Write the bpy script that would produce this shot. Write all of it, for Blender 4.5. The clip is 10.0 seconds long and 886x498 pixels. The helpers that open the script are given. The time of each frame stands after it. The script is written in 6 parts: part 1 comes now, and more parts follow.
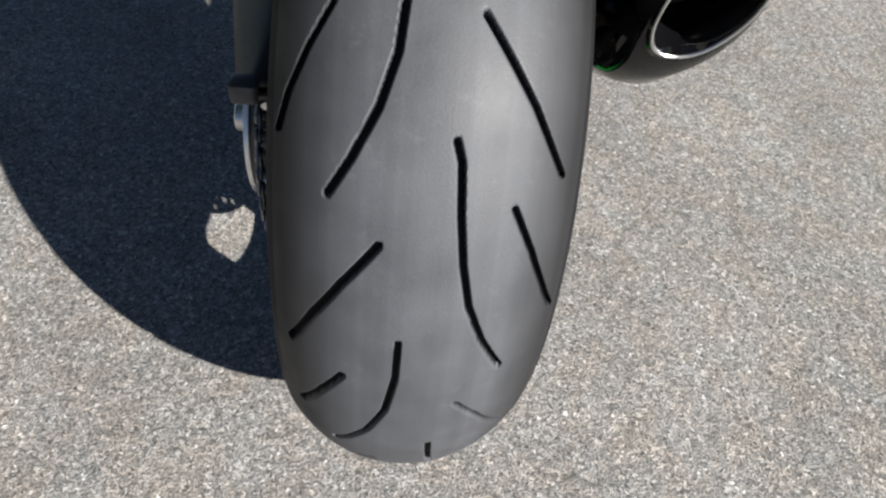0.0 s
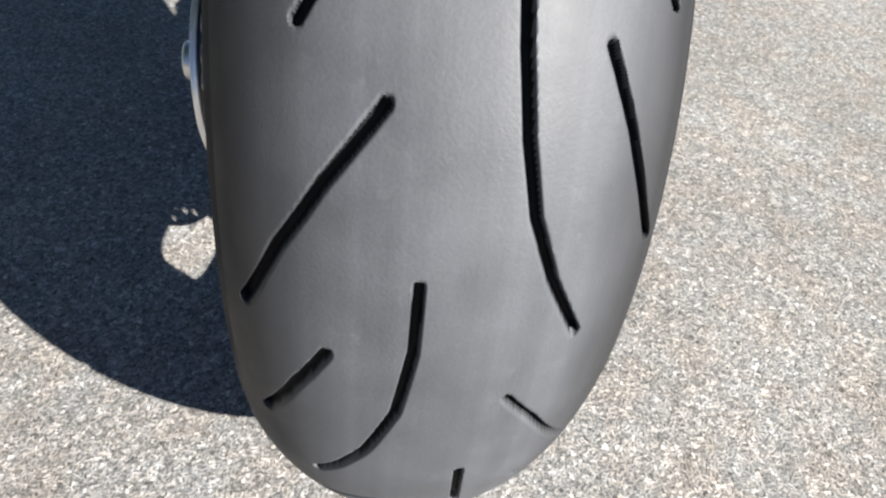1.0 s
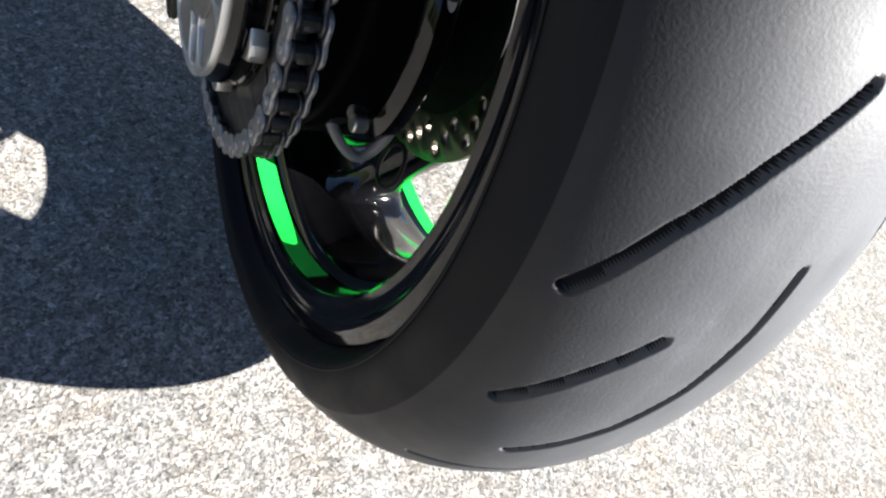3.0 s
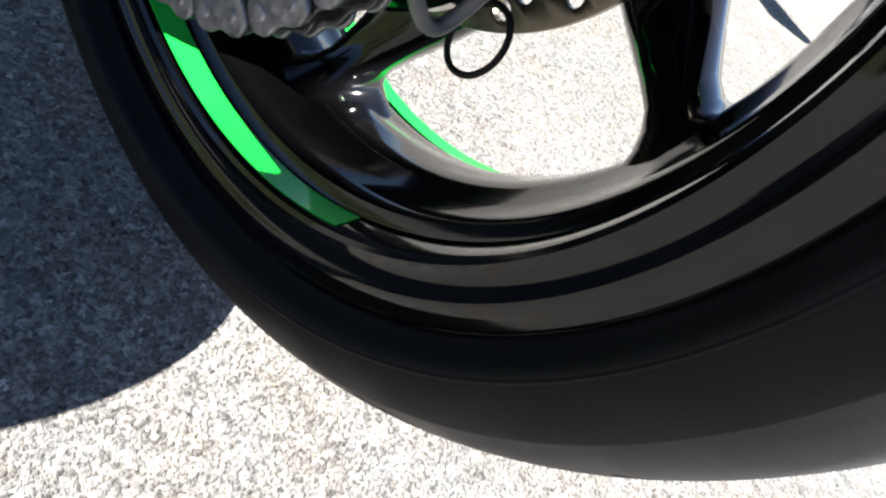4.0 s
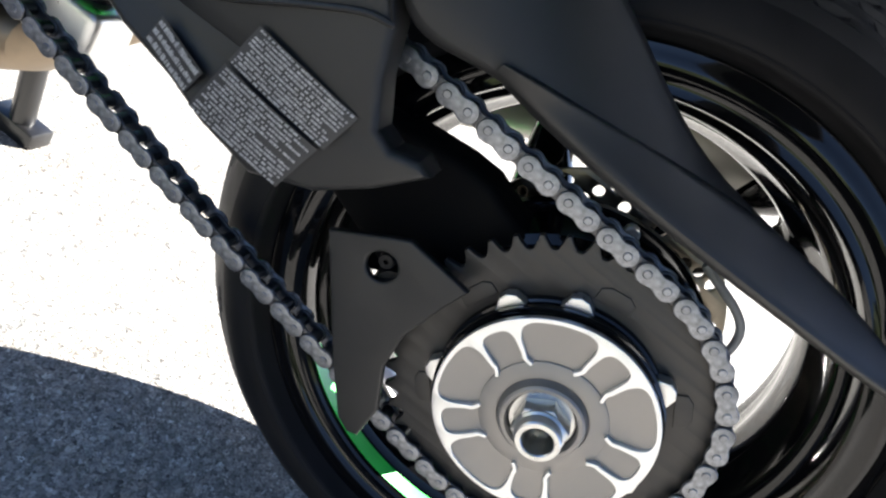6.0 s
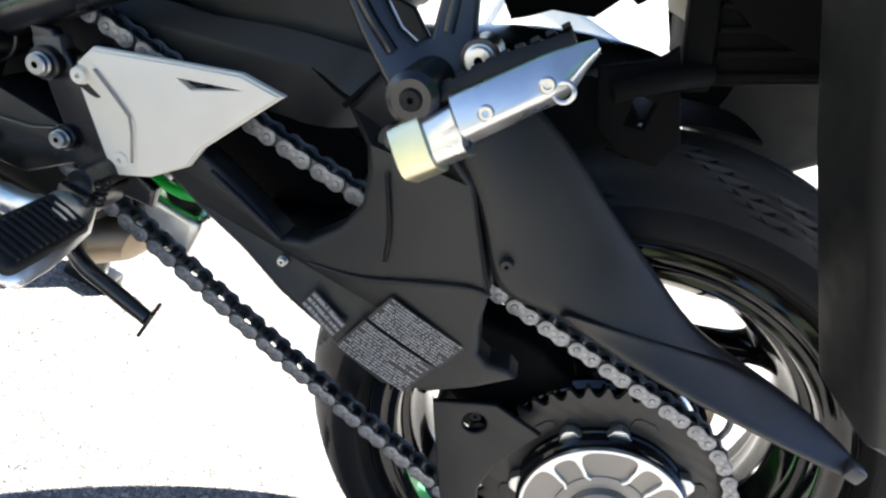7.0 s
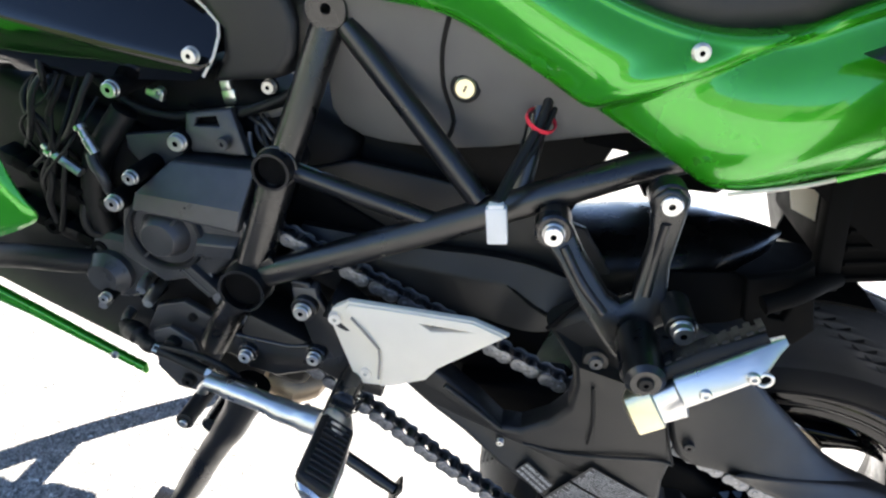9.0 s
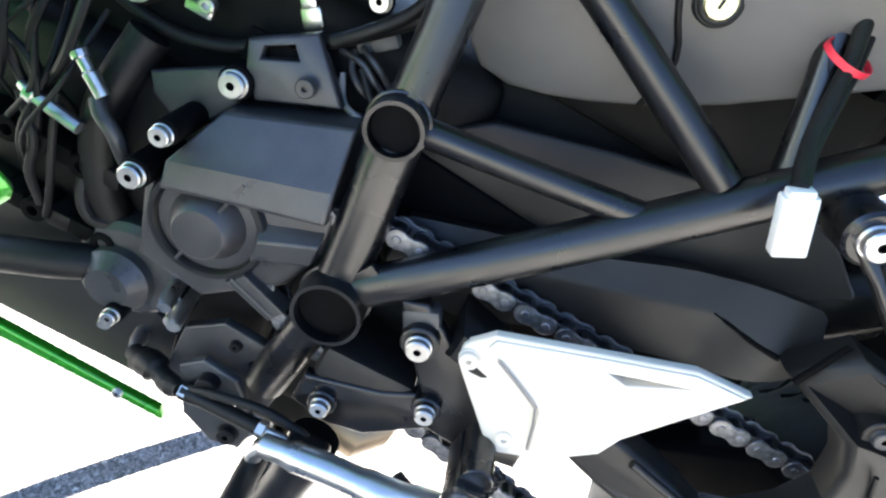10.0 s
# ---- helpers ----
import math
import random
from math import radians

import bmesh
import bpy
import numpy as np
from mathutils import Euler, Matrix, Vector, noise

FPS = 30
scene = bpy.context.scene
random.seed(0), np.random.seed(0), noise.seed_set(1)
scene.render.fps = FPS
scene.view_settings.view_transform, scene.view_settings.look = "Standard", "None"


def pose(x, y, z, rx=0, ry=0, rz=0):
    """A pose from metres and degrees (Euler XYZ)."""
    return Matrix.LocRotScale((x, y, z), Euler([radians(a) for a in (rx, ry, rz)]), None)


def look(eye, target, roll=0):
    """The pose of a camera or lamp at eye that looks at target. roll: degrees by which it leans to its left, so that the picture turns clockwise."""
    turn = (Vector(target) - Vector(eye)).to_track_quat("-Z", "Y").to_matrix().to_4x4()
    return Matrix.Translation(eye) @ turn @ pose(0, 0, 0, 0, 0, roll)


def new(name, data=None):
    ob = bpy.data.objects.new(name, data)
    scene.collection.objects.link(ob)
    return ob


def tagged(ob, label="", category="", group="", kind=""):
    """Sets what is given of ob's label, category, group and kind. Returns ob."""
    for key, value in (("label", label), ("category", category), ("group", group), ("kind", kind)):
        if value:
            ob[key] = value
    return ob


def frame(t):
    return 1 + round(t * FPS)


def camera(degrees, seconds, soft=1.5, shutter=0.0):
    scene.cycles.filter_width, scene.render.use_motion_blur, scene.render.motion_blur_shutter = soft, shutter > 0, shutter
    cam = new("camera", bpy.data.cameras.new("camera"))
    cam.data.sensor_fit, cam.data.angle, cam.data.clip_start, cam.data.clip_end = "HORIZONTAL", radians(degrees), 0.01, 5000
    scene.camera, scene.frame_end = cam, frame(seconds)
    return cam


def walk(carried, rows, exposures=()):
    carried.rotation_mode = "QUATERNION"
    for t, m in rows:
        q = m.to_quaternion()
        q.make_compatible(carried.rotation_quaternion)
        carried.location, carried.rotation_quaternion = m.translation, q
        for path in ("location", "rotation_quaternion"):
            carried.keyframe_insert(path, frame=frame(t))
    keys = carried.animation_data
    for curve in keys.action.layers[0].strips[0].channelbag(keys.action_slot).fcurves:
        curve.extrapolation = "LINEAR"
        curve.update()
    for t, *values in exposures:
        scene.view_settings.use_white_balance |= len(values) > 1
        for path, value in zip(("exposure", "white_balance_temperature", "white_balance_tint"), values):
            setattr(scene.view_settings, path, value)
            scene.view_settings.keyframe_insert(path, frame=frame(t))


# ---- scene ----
cam = camera(70.45, 10.0, soft=2.3)

# The bike's own axes: x to its right, y ahead, z up, origin in the rear axle. It stands on its centre stand, almost upright.
BIKE = Matrix.Translation((0, 0, 0.3384)) @ pose(0, 0, 0, 0, 1.795, 0)

PATH = [
    (0, (-0.0197, -0.4815, 0.4249), (0.1504, 0.7436, -1.1468), 9.81),
    (0.5, (-0.0275, -0.4533, 0.3418), (0.1275, 0.8506, -1.1668), 8.20),
    (1, (-0.0274, -0.4413, 0.2696), (0.1881, 0.9227, -1.1770), 8.90),
    (1.5, (-0.0477, -0.4611, 0.2432), (0.2246, 0.9454, -1.1524), 10.90),
    (2, (-0.0767, -0.4849, 0.2644), (0.3393, 0.9290, -1.0875), 15.91),
    (2.5, (-0.1688, -0.4680, 0.3017), (0.5450, 0.8290, -1.0430), 22.54),
    (2.7, (-0.2104, -0.4306, 0.2702), (0.6375, 0.7720, -1.0843), 28.14),
    (3.8, (-0.2423, -0.2252, 0.0646), (1.1535, 0.1045, -1.3292), 48.21),
    (4, (-0.2586, -0.2183, 0.0509), (1.2098, 0.1728, -1.2493), 47.77),
    (4.2, (-0.2909, -0.1918, 0.0612), (1.2770, 0.2294, -1.1068), 46.23),
    (4.5, (-0.3530, -0.1413, 0.1082), (1.2951, 0.2738, -0.9461), 42.57),
    (4.7, (-0.3854, -0.1156, 0.1362), (1.2978, 0.2694, -0.8730), 41.86),
    (5, (-0.4307, -0.0812, 0.1814), (1.2905, 0.2371, -0.7861), 41.32),
    (5.2, (-0.4570, -0.0472, 0.2066), (1.2706, 0.2559, -0.7544), 40.74),
    (6.3, (-0.5105, 0.1967, 0.2298), (1.2891, 0.0286, -0.6265), 37.56),
    (6.5, (-0.5285, 0.2371, 0.2658), (1.2711, 0.0536, -0.5873), 35.40),
    (7, (-0.5857, 0.2925, 0.3502), (1.2100, 0.1280, -0.5149), 34.33),
    (7.5, (-0.6231, 0.3728, 0.4302), (1.1572, 0.2495, -0.4728), 31.26),
    (8, (-0.6452, 0.4273, 0.5020), (1.1243, 0.3235, -0.4244), 29.74),
    (8.5, (-0.6670, 0.4780, 0.5476), (1.0841, 0.3989, -0.4154), 29.11),
    (9, (-0.6287, 0.5349, 0.4931), (1.1044, 0.3700, -0.4913), 29.24),
    (9.5, (-0.5362, 0.5969, 0.4076), (1.1796, 0.3378, -0.5868), 31.57),
    (10, (-0.4712, 0.6395, 0.3419), (1.2637, 0.4040, -0.6250), 31.69),
]
EXPOSURES = [(0, 1.2), (0.5, 1.45), (1.0, 1.7), (2.0, 2.05), (2.7, 2.25), (4.0, 2.4), (5.2, 2.6), (6.5, 3.35), (7.5, 3.25), (8.5, 3.6), (9.0, 3.55), (9.5, 3.9), (10, 4.45)]
walk(cam, [(t, BIKE @ look(eye, target, roll)) for t, eye, target, roll in PATH], EXPOSURES)

# ---- light ----
SUN_AZ, SUN_EL = 320.7, 33.5
world = bpy.data.worlds.new("sky")
scene.world = world
world.use_nodes = True
wn = world.node_tree
sky = wn.nodes.new("ShaderNodeTexSky")
sky.sky_type, sky.sun_disc = "NISHITA", False
sky.sun_elevation, sky.sun_rotation = radians(SUN_EL), radians(90 - SUN_AZ)
wn.nodes["Background"].inputs["Strength"].default_value = 0.05
sky.air_density, sky.dust_density, sky.ozone_density = 0.40, 0.2, 1.1
wn.links.new(sky.outputs[0], wn.nodes["Background"].inputs[0])
sun = new("sun", bpy.data.lights.new("sun", "SUN"))
sun.data.energy, sun.data.angle, sun.data.color = 5.0, radians(0.53), (1.0, 0.96, 0.91)
sun_dir = Vector((math.cos(radians(SUN_EL)) * math.cos(radians(SUN_AZ)), math.cos(radians(SUN_EL)) * math.sin(radians(SUN_AZ)), math.sin(radians(SUN_EL))))
sun.matrix_world = look(sun_dir * 10, (0, 0, 0))


# ---- materials ----
def material(name, color, rough=0.5, metal=0.0, var=0.12, scale=40.0, bump=0.0, bump_scale=400.0, coat=0.0, fine=None, rough_var=0.12, spec=0.5, wear=None):
    """A surface with stains at one scale and grain at another. color: base; fine: a second colour of the grain; wear: (colour, amount)."""
    m = bpy.data.materials.new(name)
    m.use_nodes = True
    nt = m.node_tree
    b = nt.nodes["Principled BSDF"]
    tc = nt.nodes.new("ShaderNodeTexCoord")
    n1 = nt.nodes.new("ShaderNodeTexNoise")
    n1.inputs["Scale"].default_value, n1.inputs["Detail"].default_value = scale, 6
    n2 = nt.nodes.new("ShaderNodeTexNoise")
    n2.inputs["Scale"].default_value, n2.inputs["Detail"].default_value = bump_scale, 3
    for n in (n1, n2):
        nt.links.new(tc.outputs["Object"], n.inputs["Vector"])
    ramp = nt.nodes.new("ShaderNodeMapRange")
    ramp.inputs["From Min"].default_value, ramp.inputs["From Max"].default_value = 0.3, 0.7
    ramp.inputs["To Min"].default_value, ramp.inputs["To Max"].default_value = 1 - var, 1 + var
    nt.links.new(n1.outputs["Fac"], ramp.inputs["Value"])
    mix = nt.nodes.new("ShaderNodeMix")
    mix.data_type = "RGBA"
    mix.inputs["A"].default_value, mix.inputs["B"].default_value = (*color, 1), (*(fine or color), 1)
    nt.links.new(n2.outputs["Fac"], mix.inputs["Factor"])
    mul = nt.nodes.new("ShaderNodeVectorMath")
    mul.operation = "SCALE"
    nt.links.new(mix.outputs["Result"], mul.inputs[0])
    nt.links.new(ramp.outputs[0], mul.inputs["Scale"])
    out = mul.outputs[0]
    if wear:
        n3 = nt.nodes.new("ShaderNodeTexNoise")
        n3.inputs["Scale"].default_value, n3.inputs["Detail"].default_value, n3.inputs["Roughness"].default_value = scale * 3, 8, 0.7
        nt.links.new(tc.outputs["Object"], n3.inputs["Vector"])
        r3 = nt.nodes.new("ShaderNodeMapRange")
        r3.inputs["From Min"].default_value, r3.inputs["From Max"].default_value, r3.inputs["To Max"].default_value = 0.58, 0.74, wear[1]
        nt.links.new(n3.outputs["Fac"], r3.inputs["Value"])
        w = nt.nodes.new("ShaderNodeMix")
        w.data_type = "RGBA"
        w.inputs["B"].default_value = (*wear[0], 1)
        nt.links.new(r3.outputs[0], w.inputs["Factor"])
        nt.links.new(out, w.inputs["A"])
        out = w.outputs["Result"]
    nt.links.new(out, b.inputs["Base Color"])
    rr = nt.nodes.new("ShaderNodeMapRange")
    rr.inputs["From Min"].default_value, rr.inputs["From Max"].default_value = 0.3, 0.7
    rr.inputs["To Min"].default_value, rr.inputs["To Max"].default_value = max(0.02, rough - rough_var * rough), min(1, rough + rough_var)
    nt.links.new(n1.outputs["Fac"], rr.inputs["Value"])
    nt.links.new(rr.outputs[0], b.inputs["Roughness"])
    b.inputs["Metallic"].default_value = metal
    b.inputs["Coat Weight"].default_value, b.inputs["Coat Roughness"].default_value = coat, 0.04
    b.inputs["Specular IOR Level"].default_value = spec
    if bump:
        bp = nt.nodes.new("ShaderNodeBump")
        bp.inputs["Strength"].default_value, bp.inputs["Distance"].default_value = bump, 0.001
        nt.links.new(n2.outputs["Fac"], bp.inputs["Height"])
        nt.links.new(bp.outputs[0], b.inputs["Normal"])
    return m


def asphalt():
    """Worn asphalt: pale stone chips of several sizes in a dark binder."""
    m = bpy.data.materials.new("asphalt")
    m.use_nodes = True
    nt = m.node_tree
    b = nt.nodes["Principled BSDF"]
    tc = nt.nodes.new("ShaderNodeTexCoord")
    warp = nt.nodes.new("ShaderNodeTexNoise")
    warp.inputs["Scale"].default_value, warp.inputs["Detail"].default_value = 180, 2
    nt.links.new(tc.outputs["Object"], warp.inputs["Vector"])
    wm = nt.nodes.new("ShaderNodeMix")
    wm.data_type, wm.blend_type = "RGBA", "LINEAR_LIGHT"
    wm.inputs["Factor"].default_value = 0.006
    nt.links.new(tc.outputs["Object"], wm.inputs["A"])
    nt.links.new(warp.outputs["Color"], wm.inputs["B"])
    chips = []
    for size, rnd in ((250, 1.0), (480, 1.0)):
        v = nt.nodes.new("ShaderNodeTexVoronoi")
        v.inputs["Scale"].default_value, v.inputs["Randomness"].default_value = size, rnd
        nt.links.new(wm.outputs["Result"], v.inputs["Vector"])
        chips.append(v)
    tone = nt.nodes.new("ShaderNodeValToRGB")
    cr = tone.color_ramp
    cr.elements[0].position, cr.elements[0].color = 0.0, (0.16, 0.155, 0.148, 1)
    cr.elements[1].position, cr.elements[1].color = 1.0, (0.51, 0.50, 0.485, 1)
    for pos, col in ((0.3, (0.226, 0.221, 0.213, 1)), (0.6, (0.302, 0.291, 0.277, 1)), (0.85, (0.36, 0.332, 0.300, 1))):
        e = cr.elements.new(pos)
        e.color = col
    sep = nt.nodes.new("ShaderNodeSeparateColor")
    nt.links.new(chips[0].outputs["Color"], sep.inputs[0])
    nt.links.new(sep.outputs[0], tone.inputs[0])
    tone2 = nt.nodes.new("ShaderNodeMapRange")
    tone2.inputs["To Min"].default_value, tone2.inputs["To Max"].default_value = 0.83, 1.16
    sep2 = nt.nodes.new("ShaderNodeSeparateColor")
    nt.links.new(chips[1].outputs["Color"], sep2.inputs[0])
    nt.links.new(sep2.outputs[1], tone2.inputs["Value"])
    big = nt.nodes.new("ShaderNodeTexNoise")
    big.inputs["Scale"].default_value, big.inputs["Detail"].default_value = 3.5, 5
    nt.links.new(tc.outputs["Object"], big.inputs["Vector"])
    bigr = nt.nodes.new("ShaderNodeMapRange")
    bigr.inputs["From Min"].default_value, bigr.inputs["From Max"].default_value = 0.3, 0.7
    bigr.inputs["To Min"].default_value, bigr.inputs["To Max"].default_value = 0.86, 1.12
    nt.links.new(big.outputs["Fac"], bigr.inputs["Value"])
    edge = nt.nodes.new("ShaderNodeTexNoise")
    edge.inputs["Scale"].default_value, edge.inputs["Detail"].default_value, edge.inputs["Roughness"].default_value = 330, 3, 0.6
    nt.links.new(tc.outputs["Object"], edge.inputs["Vector"])
    er = nt.nodes.new("ShaderNodeMapRange")
    er.inputs["From Min"].default_value, er.inputs["From Max"].default_value = 0.36, 0.54
    er.inputs["To Min"].default_value, er.inputs["To Max"].default_value = 0.56, 1.0
    nt.links.new(edge.outputs["Fac"], er.inputs["Value"])
    mid = nt.nodes.new("ShaderNodeTexNoise")
    mid.inputs["Scale"].default_value, mid.inputs["Detail"].default_value = 55, 4
    nt.links.new(tc.outputs["Object"], mid.inputs["Vector"])
    midr = nt.nodes.new("ShaderNodeMapRange")
    midr.inputs["From Min"].default_value, midr.inputs["From Max"].default_value = 0.3, 0.7
    midr.inputs["To Min"].default_value, midr.inputs["To Max"].default_value = 0.86, 1.12
    nt.links.new(mid.outputs["Fac"], midr.inputs["Value"])
    odd = nt.nodes.new("ShaderNodeValToRGB")
    orr = odd.color_ramp
    orr.interpolation = "CONSTANT"
    orr.elements[0].position, orr.elements[0].color = 0.0, (0.60, 0.60, 0.60, 1)
    orr.elements[1].position, orr.elements[1].color = 0.08, (0.97, 0.97, 0.97, 1)
    bright = orr.elements.new(0.91)
    bright.color = (1.0, 1.0, 1.0, 1)
    nt.links.new(sep.outputs[2], odd.inputs[0])
    lift = nt.nodes.new("ShaderNodeMath")
    lift.operation = "GREATER_THAN"
    lift.inputs[1].default_value = 0.91
    nt.links.new(sep.outputs[2], lift.inputs[0])
    chip = nt.nodes.new("ShaderNodeMath")
    chip.operation = "MULTIPLY_ADD"
    chip.inputs[1].default_value = 0.32
    nt.links.new(lift.outputs[0], chip.inputs[0])
    nt.links.new(odd.outputs[0], chip.inputs[2])
    hue = nt.nodes.new("ShaderNodeMix")
    hue.data_type = "RGBA"
    hue.inputs["A"].default_value, hue.inputs["B"].default_value = (1.035, 1.0, 0.955, 1), (0.965, 1.0, 1.02, 1)
    hn = nt.nodes.new("ShaderNodeTexNoise")
    hn.inputs["Scale"].default_value, hn.inputs["Detail"].default_value = 14, 3
    nt.links.new(tc.outputs["Object"], hn.inputs["Vector"])
    hr = nt.nodes.new("ShaderNodeMapRange")
    hr.inputs["From Min"].default_value, hr.inputs["From Max"].default_value = 0.35, 0.65
    nt.links.new(hn.outputs["Fac"], hr.inputs["Value"])
    nt.links.new(hr.outputs[0], hue.inputs["Factor"])
    tint = nt.nodes.new("ShaderNodeVectorMath")
    tint.operation = "MULTIPLY"
    nt.links.new(tone.outputs["Color"], tint.inputs[0])
    nt.links.new(hue.outputs["Result"], tint.inputs[1])
    prev = tint.outputs[0]
    for src in (chip.outputs[0], midr.outputs[0], tone2.outputs[0], bigr.outputs[0], er.outputs[0]):
        sc = nt.nodes.new("ShaderNodeVectorMath")
        sc.operation = "SCALE"
        nt.links.new(prev, sc.inputs[0])
        nt.links.new(src, sc.inputs["Scale"])
        prev = sc.outputs[0]
    nt.links.new(prev, b.inputs["Base Color"])
    b.inputs["Roughness"].default_value = 0.9
    b.inputs["Specular IOR Level"].default_value = 0.25
    hsum = nt.nodes.new("ShaderNodeMath")
    hsum.operation = "MULTIPLY_ADD"
    nt.links.new(sep.outputs[1], hsum.inputs[0])
    nt.links.new(er.outputs[0], hsum.inputs[1])
    nt.links.new(er.outputs[0], hsum.inputs[2])
    bp = nt.nodes.new("ShaderNodeBump")
    bp.inputs["Strength"].default_value, bp.inputs["Distance"].default_value = 0.9, 0.0016
    nt.links.new(hsum.outputs[0], bp.inputs["Height"])
    nt.links.new(bp.outputs[0], b.inputs["Normal"])
    return m


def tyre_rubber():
    """Grey worn rubber in the middle of the tread; unworn shoulders, darkened further to hold shade."""
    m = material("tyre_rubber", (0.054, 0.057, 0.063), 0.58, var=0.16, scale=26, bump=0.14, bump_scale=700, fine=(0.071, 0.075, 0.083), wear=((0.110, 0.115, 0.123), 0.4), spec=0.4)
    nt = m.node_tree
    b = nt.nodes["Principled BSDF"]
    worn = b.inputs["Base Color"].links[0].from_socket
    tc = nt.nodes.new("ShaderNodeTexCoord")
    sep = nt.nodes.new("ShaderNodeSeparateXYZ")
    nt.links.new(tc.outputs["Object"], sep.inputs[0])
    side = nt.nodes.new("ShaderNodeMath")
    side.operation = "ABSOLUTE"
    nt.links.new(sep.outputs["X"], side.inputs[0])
    shoulder_shade = nt.nodes.new("ShaderNodeMapRange")
    shoulder_shade.inputs["From Min"].default_value, shoulder_shade.inputs["From Max"].default_value = 0.045, 0.084
    nt.links.new(side.outputs[0], shoulder_shade.inputs["Value"])
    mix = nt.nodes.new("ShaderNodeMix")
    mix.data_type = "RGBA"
    # Shoulder colour carries the shade that lies on the tyre under the tail.
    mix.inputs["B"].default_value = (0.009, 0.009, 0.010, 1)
    nt.links.new(shoulder_shade.outputs[0], mix.inputs["Factor"])
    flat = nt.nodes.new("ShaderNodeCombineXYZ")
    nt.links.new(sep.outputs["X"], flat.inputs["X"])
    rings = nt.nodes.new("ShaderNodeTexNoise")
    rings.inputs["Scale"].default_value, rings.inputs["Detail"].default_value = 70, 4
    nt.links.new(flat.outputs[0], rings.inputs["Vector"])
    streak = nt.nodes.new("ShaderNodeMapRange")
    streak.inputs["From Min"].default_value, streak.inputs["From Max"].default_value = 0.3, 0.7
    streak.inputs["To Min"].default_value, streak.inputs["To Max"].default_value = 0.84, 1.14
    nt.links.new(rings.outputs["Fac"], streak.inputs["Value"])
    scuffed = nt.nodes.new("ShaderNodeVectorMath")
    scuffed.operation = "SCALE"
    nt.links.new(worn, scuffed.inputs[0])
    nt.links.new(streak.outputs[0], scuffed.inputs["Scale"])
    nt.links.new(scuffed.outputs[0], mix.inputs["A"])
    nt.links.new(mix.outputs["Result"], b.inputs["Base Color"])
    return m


ASPHALT = asphalt()
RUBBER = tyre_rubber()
SIDEWALL = material("sidewall_rubber", (0.008, 0.008, 0.0092), 0.62, var=0.25, scale=30, bump=0.1, bump_scale=500, spec=0.16)
GLOSS = material("gloss_black_paint", (0.003, 0.003, 0.0035), 0.07, var=0.2, coat=0.18, rough_var=0.04, spec=0.32)
GREEN_DECAL = material("fluorescent_green_decal", (0.01, 0.62, 0.06), 0.35, var=0.05, coat=0.4)
GREEN = material("candy_green_paint", (0.026, 0.33, 0.008), 0.20, metal=0.5, var=0.05, scale=12, coat=0.7, fine=(0.040, 0.40, 0.012), bump_scale=2500)
# Kept near black so that recesses and inner parts look shaded.
BLACK = material("deep_shade_plastic", (0.0035, 0.0035, 0.0037), 0.75, var=0.3, scale=40, bump=0.15, bump_scale=800, spec=0.08)
GREEN.node_tree.nodes["Principled BSDF"].inputs["Coat IOR"].default_value = 1.75
PLASTIC = material("textured_black_plastic", (0.0075, 0.0075, 0.0078), 0.44, var=0.15, bump=0.22, bump_scale=1800, scale=18, spec=0.5)
SIDE_GREY = material("grey_textured_plastic", (0.128, 0.124, 0.120), 0.5, var=0.12, bump=0.25, bump_scale=1800, scale=18)
CAP_GREY = material("grey_moulded_plastic", (0.05, 0.052, 0.056), 0.35, var=0.1)
SATIN = material("satin_black_frame_paint", (0.0045, 0.0045, 0.005), 0.27, var=0.15, scale=25, spec=0.75, bump=0.05, bump_scale=900)
CAST = material("dark_cast_alloy", (0.075, 0.075, 0.077), 0.30, metal=0.45, var=0.2, scale=30, bump=0.25, bump_scale=1200)
DARK = material("dirty_black_metal", (0.006, 0.006, 0.0065), 0.5, var=0.35, scale=60, bump=0.2, bump_scale=700, wear=((0.03, 0.027, 0.024), 0.4), spec=0.25)
SILVER = material("polished_alloy", (0.72, 0.72, 0.71), 0.28, metal=1.0, var=0.08, scale=40, bump=0.05, bump_scale=1500)
STEEL = material("zinc_steel", (0.62, 0.62, 0.6), 0.3, metal=1.0, var=0.12, scale=90)
COVER = material("pale_silver_paint", (0.80, 0.74, 0.63), 0.55, metal=0.0, var=0.04, scale=20, bump=0.04, bump_scale=2500)
HUBGREY = material("bead_blasted_titanium_anodising", (0.29, 0.275, 0.26), 0.48, metal=0.75, var=0.05, scale=30, bump=0.08, bump_scale=3000)
MACHINED = material("machined_alloy", (0.78, 0.78, 0.77), 0.34, metal=0.9, var=0.04, scale=60)
CHAIN = material("oily_chain_steel", (0.26, 0.265, 0.28), 0.42, metal=0.85, var=0.45, scale=220, wear=((0.03, 0.03, 0.03), 0.8), bump=0.1, bump_scale=900)
CHAIN_INNER = material("oily_dark_chain_steel", (0.10, 0.10, 0.105), 0.38, metal=0.85, var=0.3, scale=160, wear=((0.02, 0.02, 0.02), 0.7))
CHAIN_DARK = material("oily_black_chain_parts", (0.03, 0.03, 0.03), 0.3, metal=0.5, var=0.4, scale=160)
SPROCKET = material("hard_anodised_sprocket", (0.05, 0.047, 0.044), 0.42, metal=0.5, var=0.12, scale=50, bump=0.06, bump_scale=1500)
DISC = material("brake_disc_steel", (0.20, 0.175, 0.14), 0.30, metal=1.0, var=0.2, scale=70)
SEAT = material("seat_vinyl", (0.018, 0.018, 0.018), 0.5, var=0.15, bump=0.3, bump_scale=1400, scale=20)
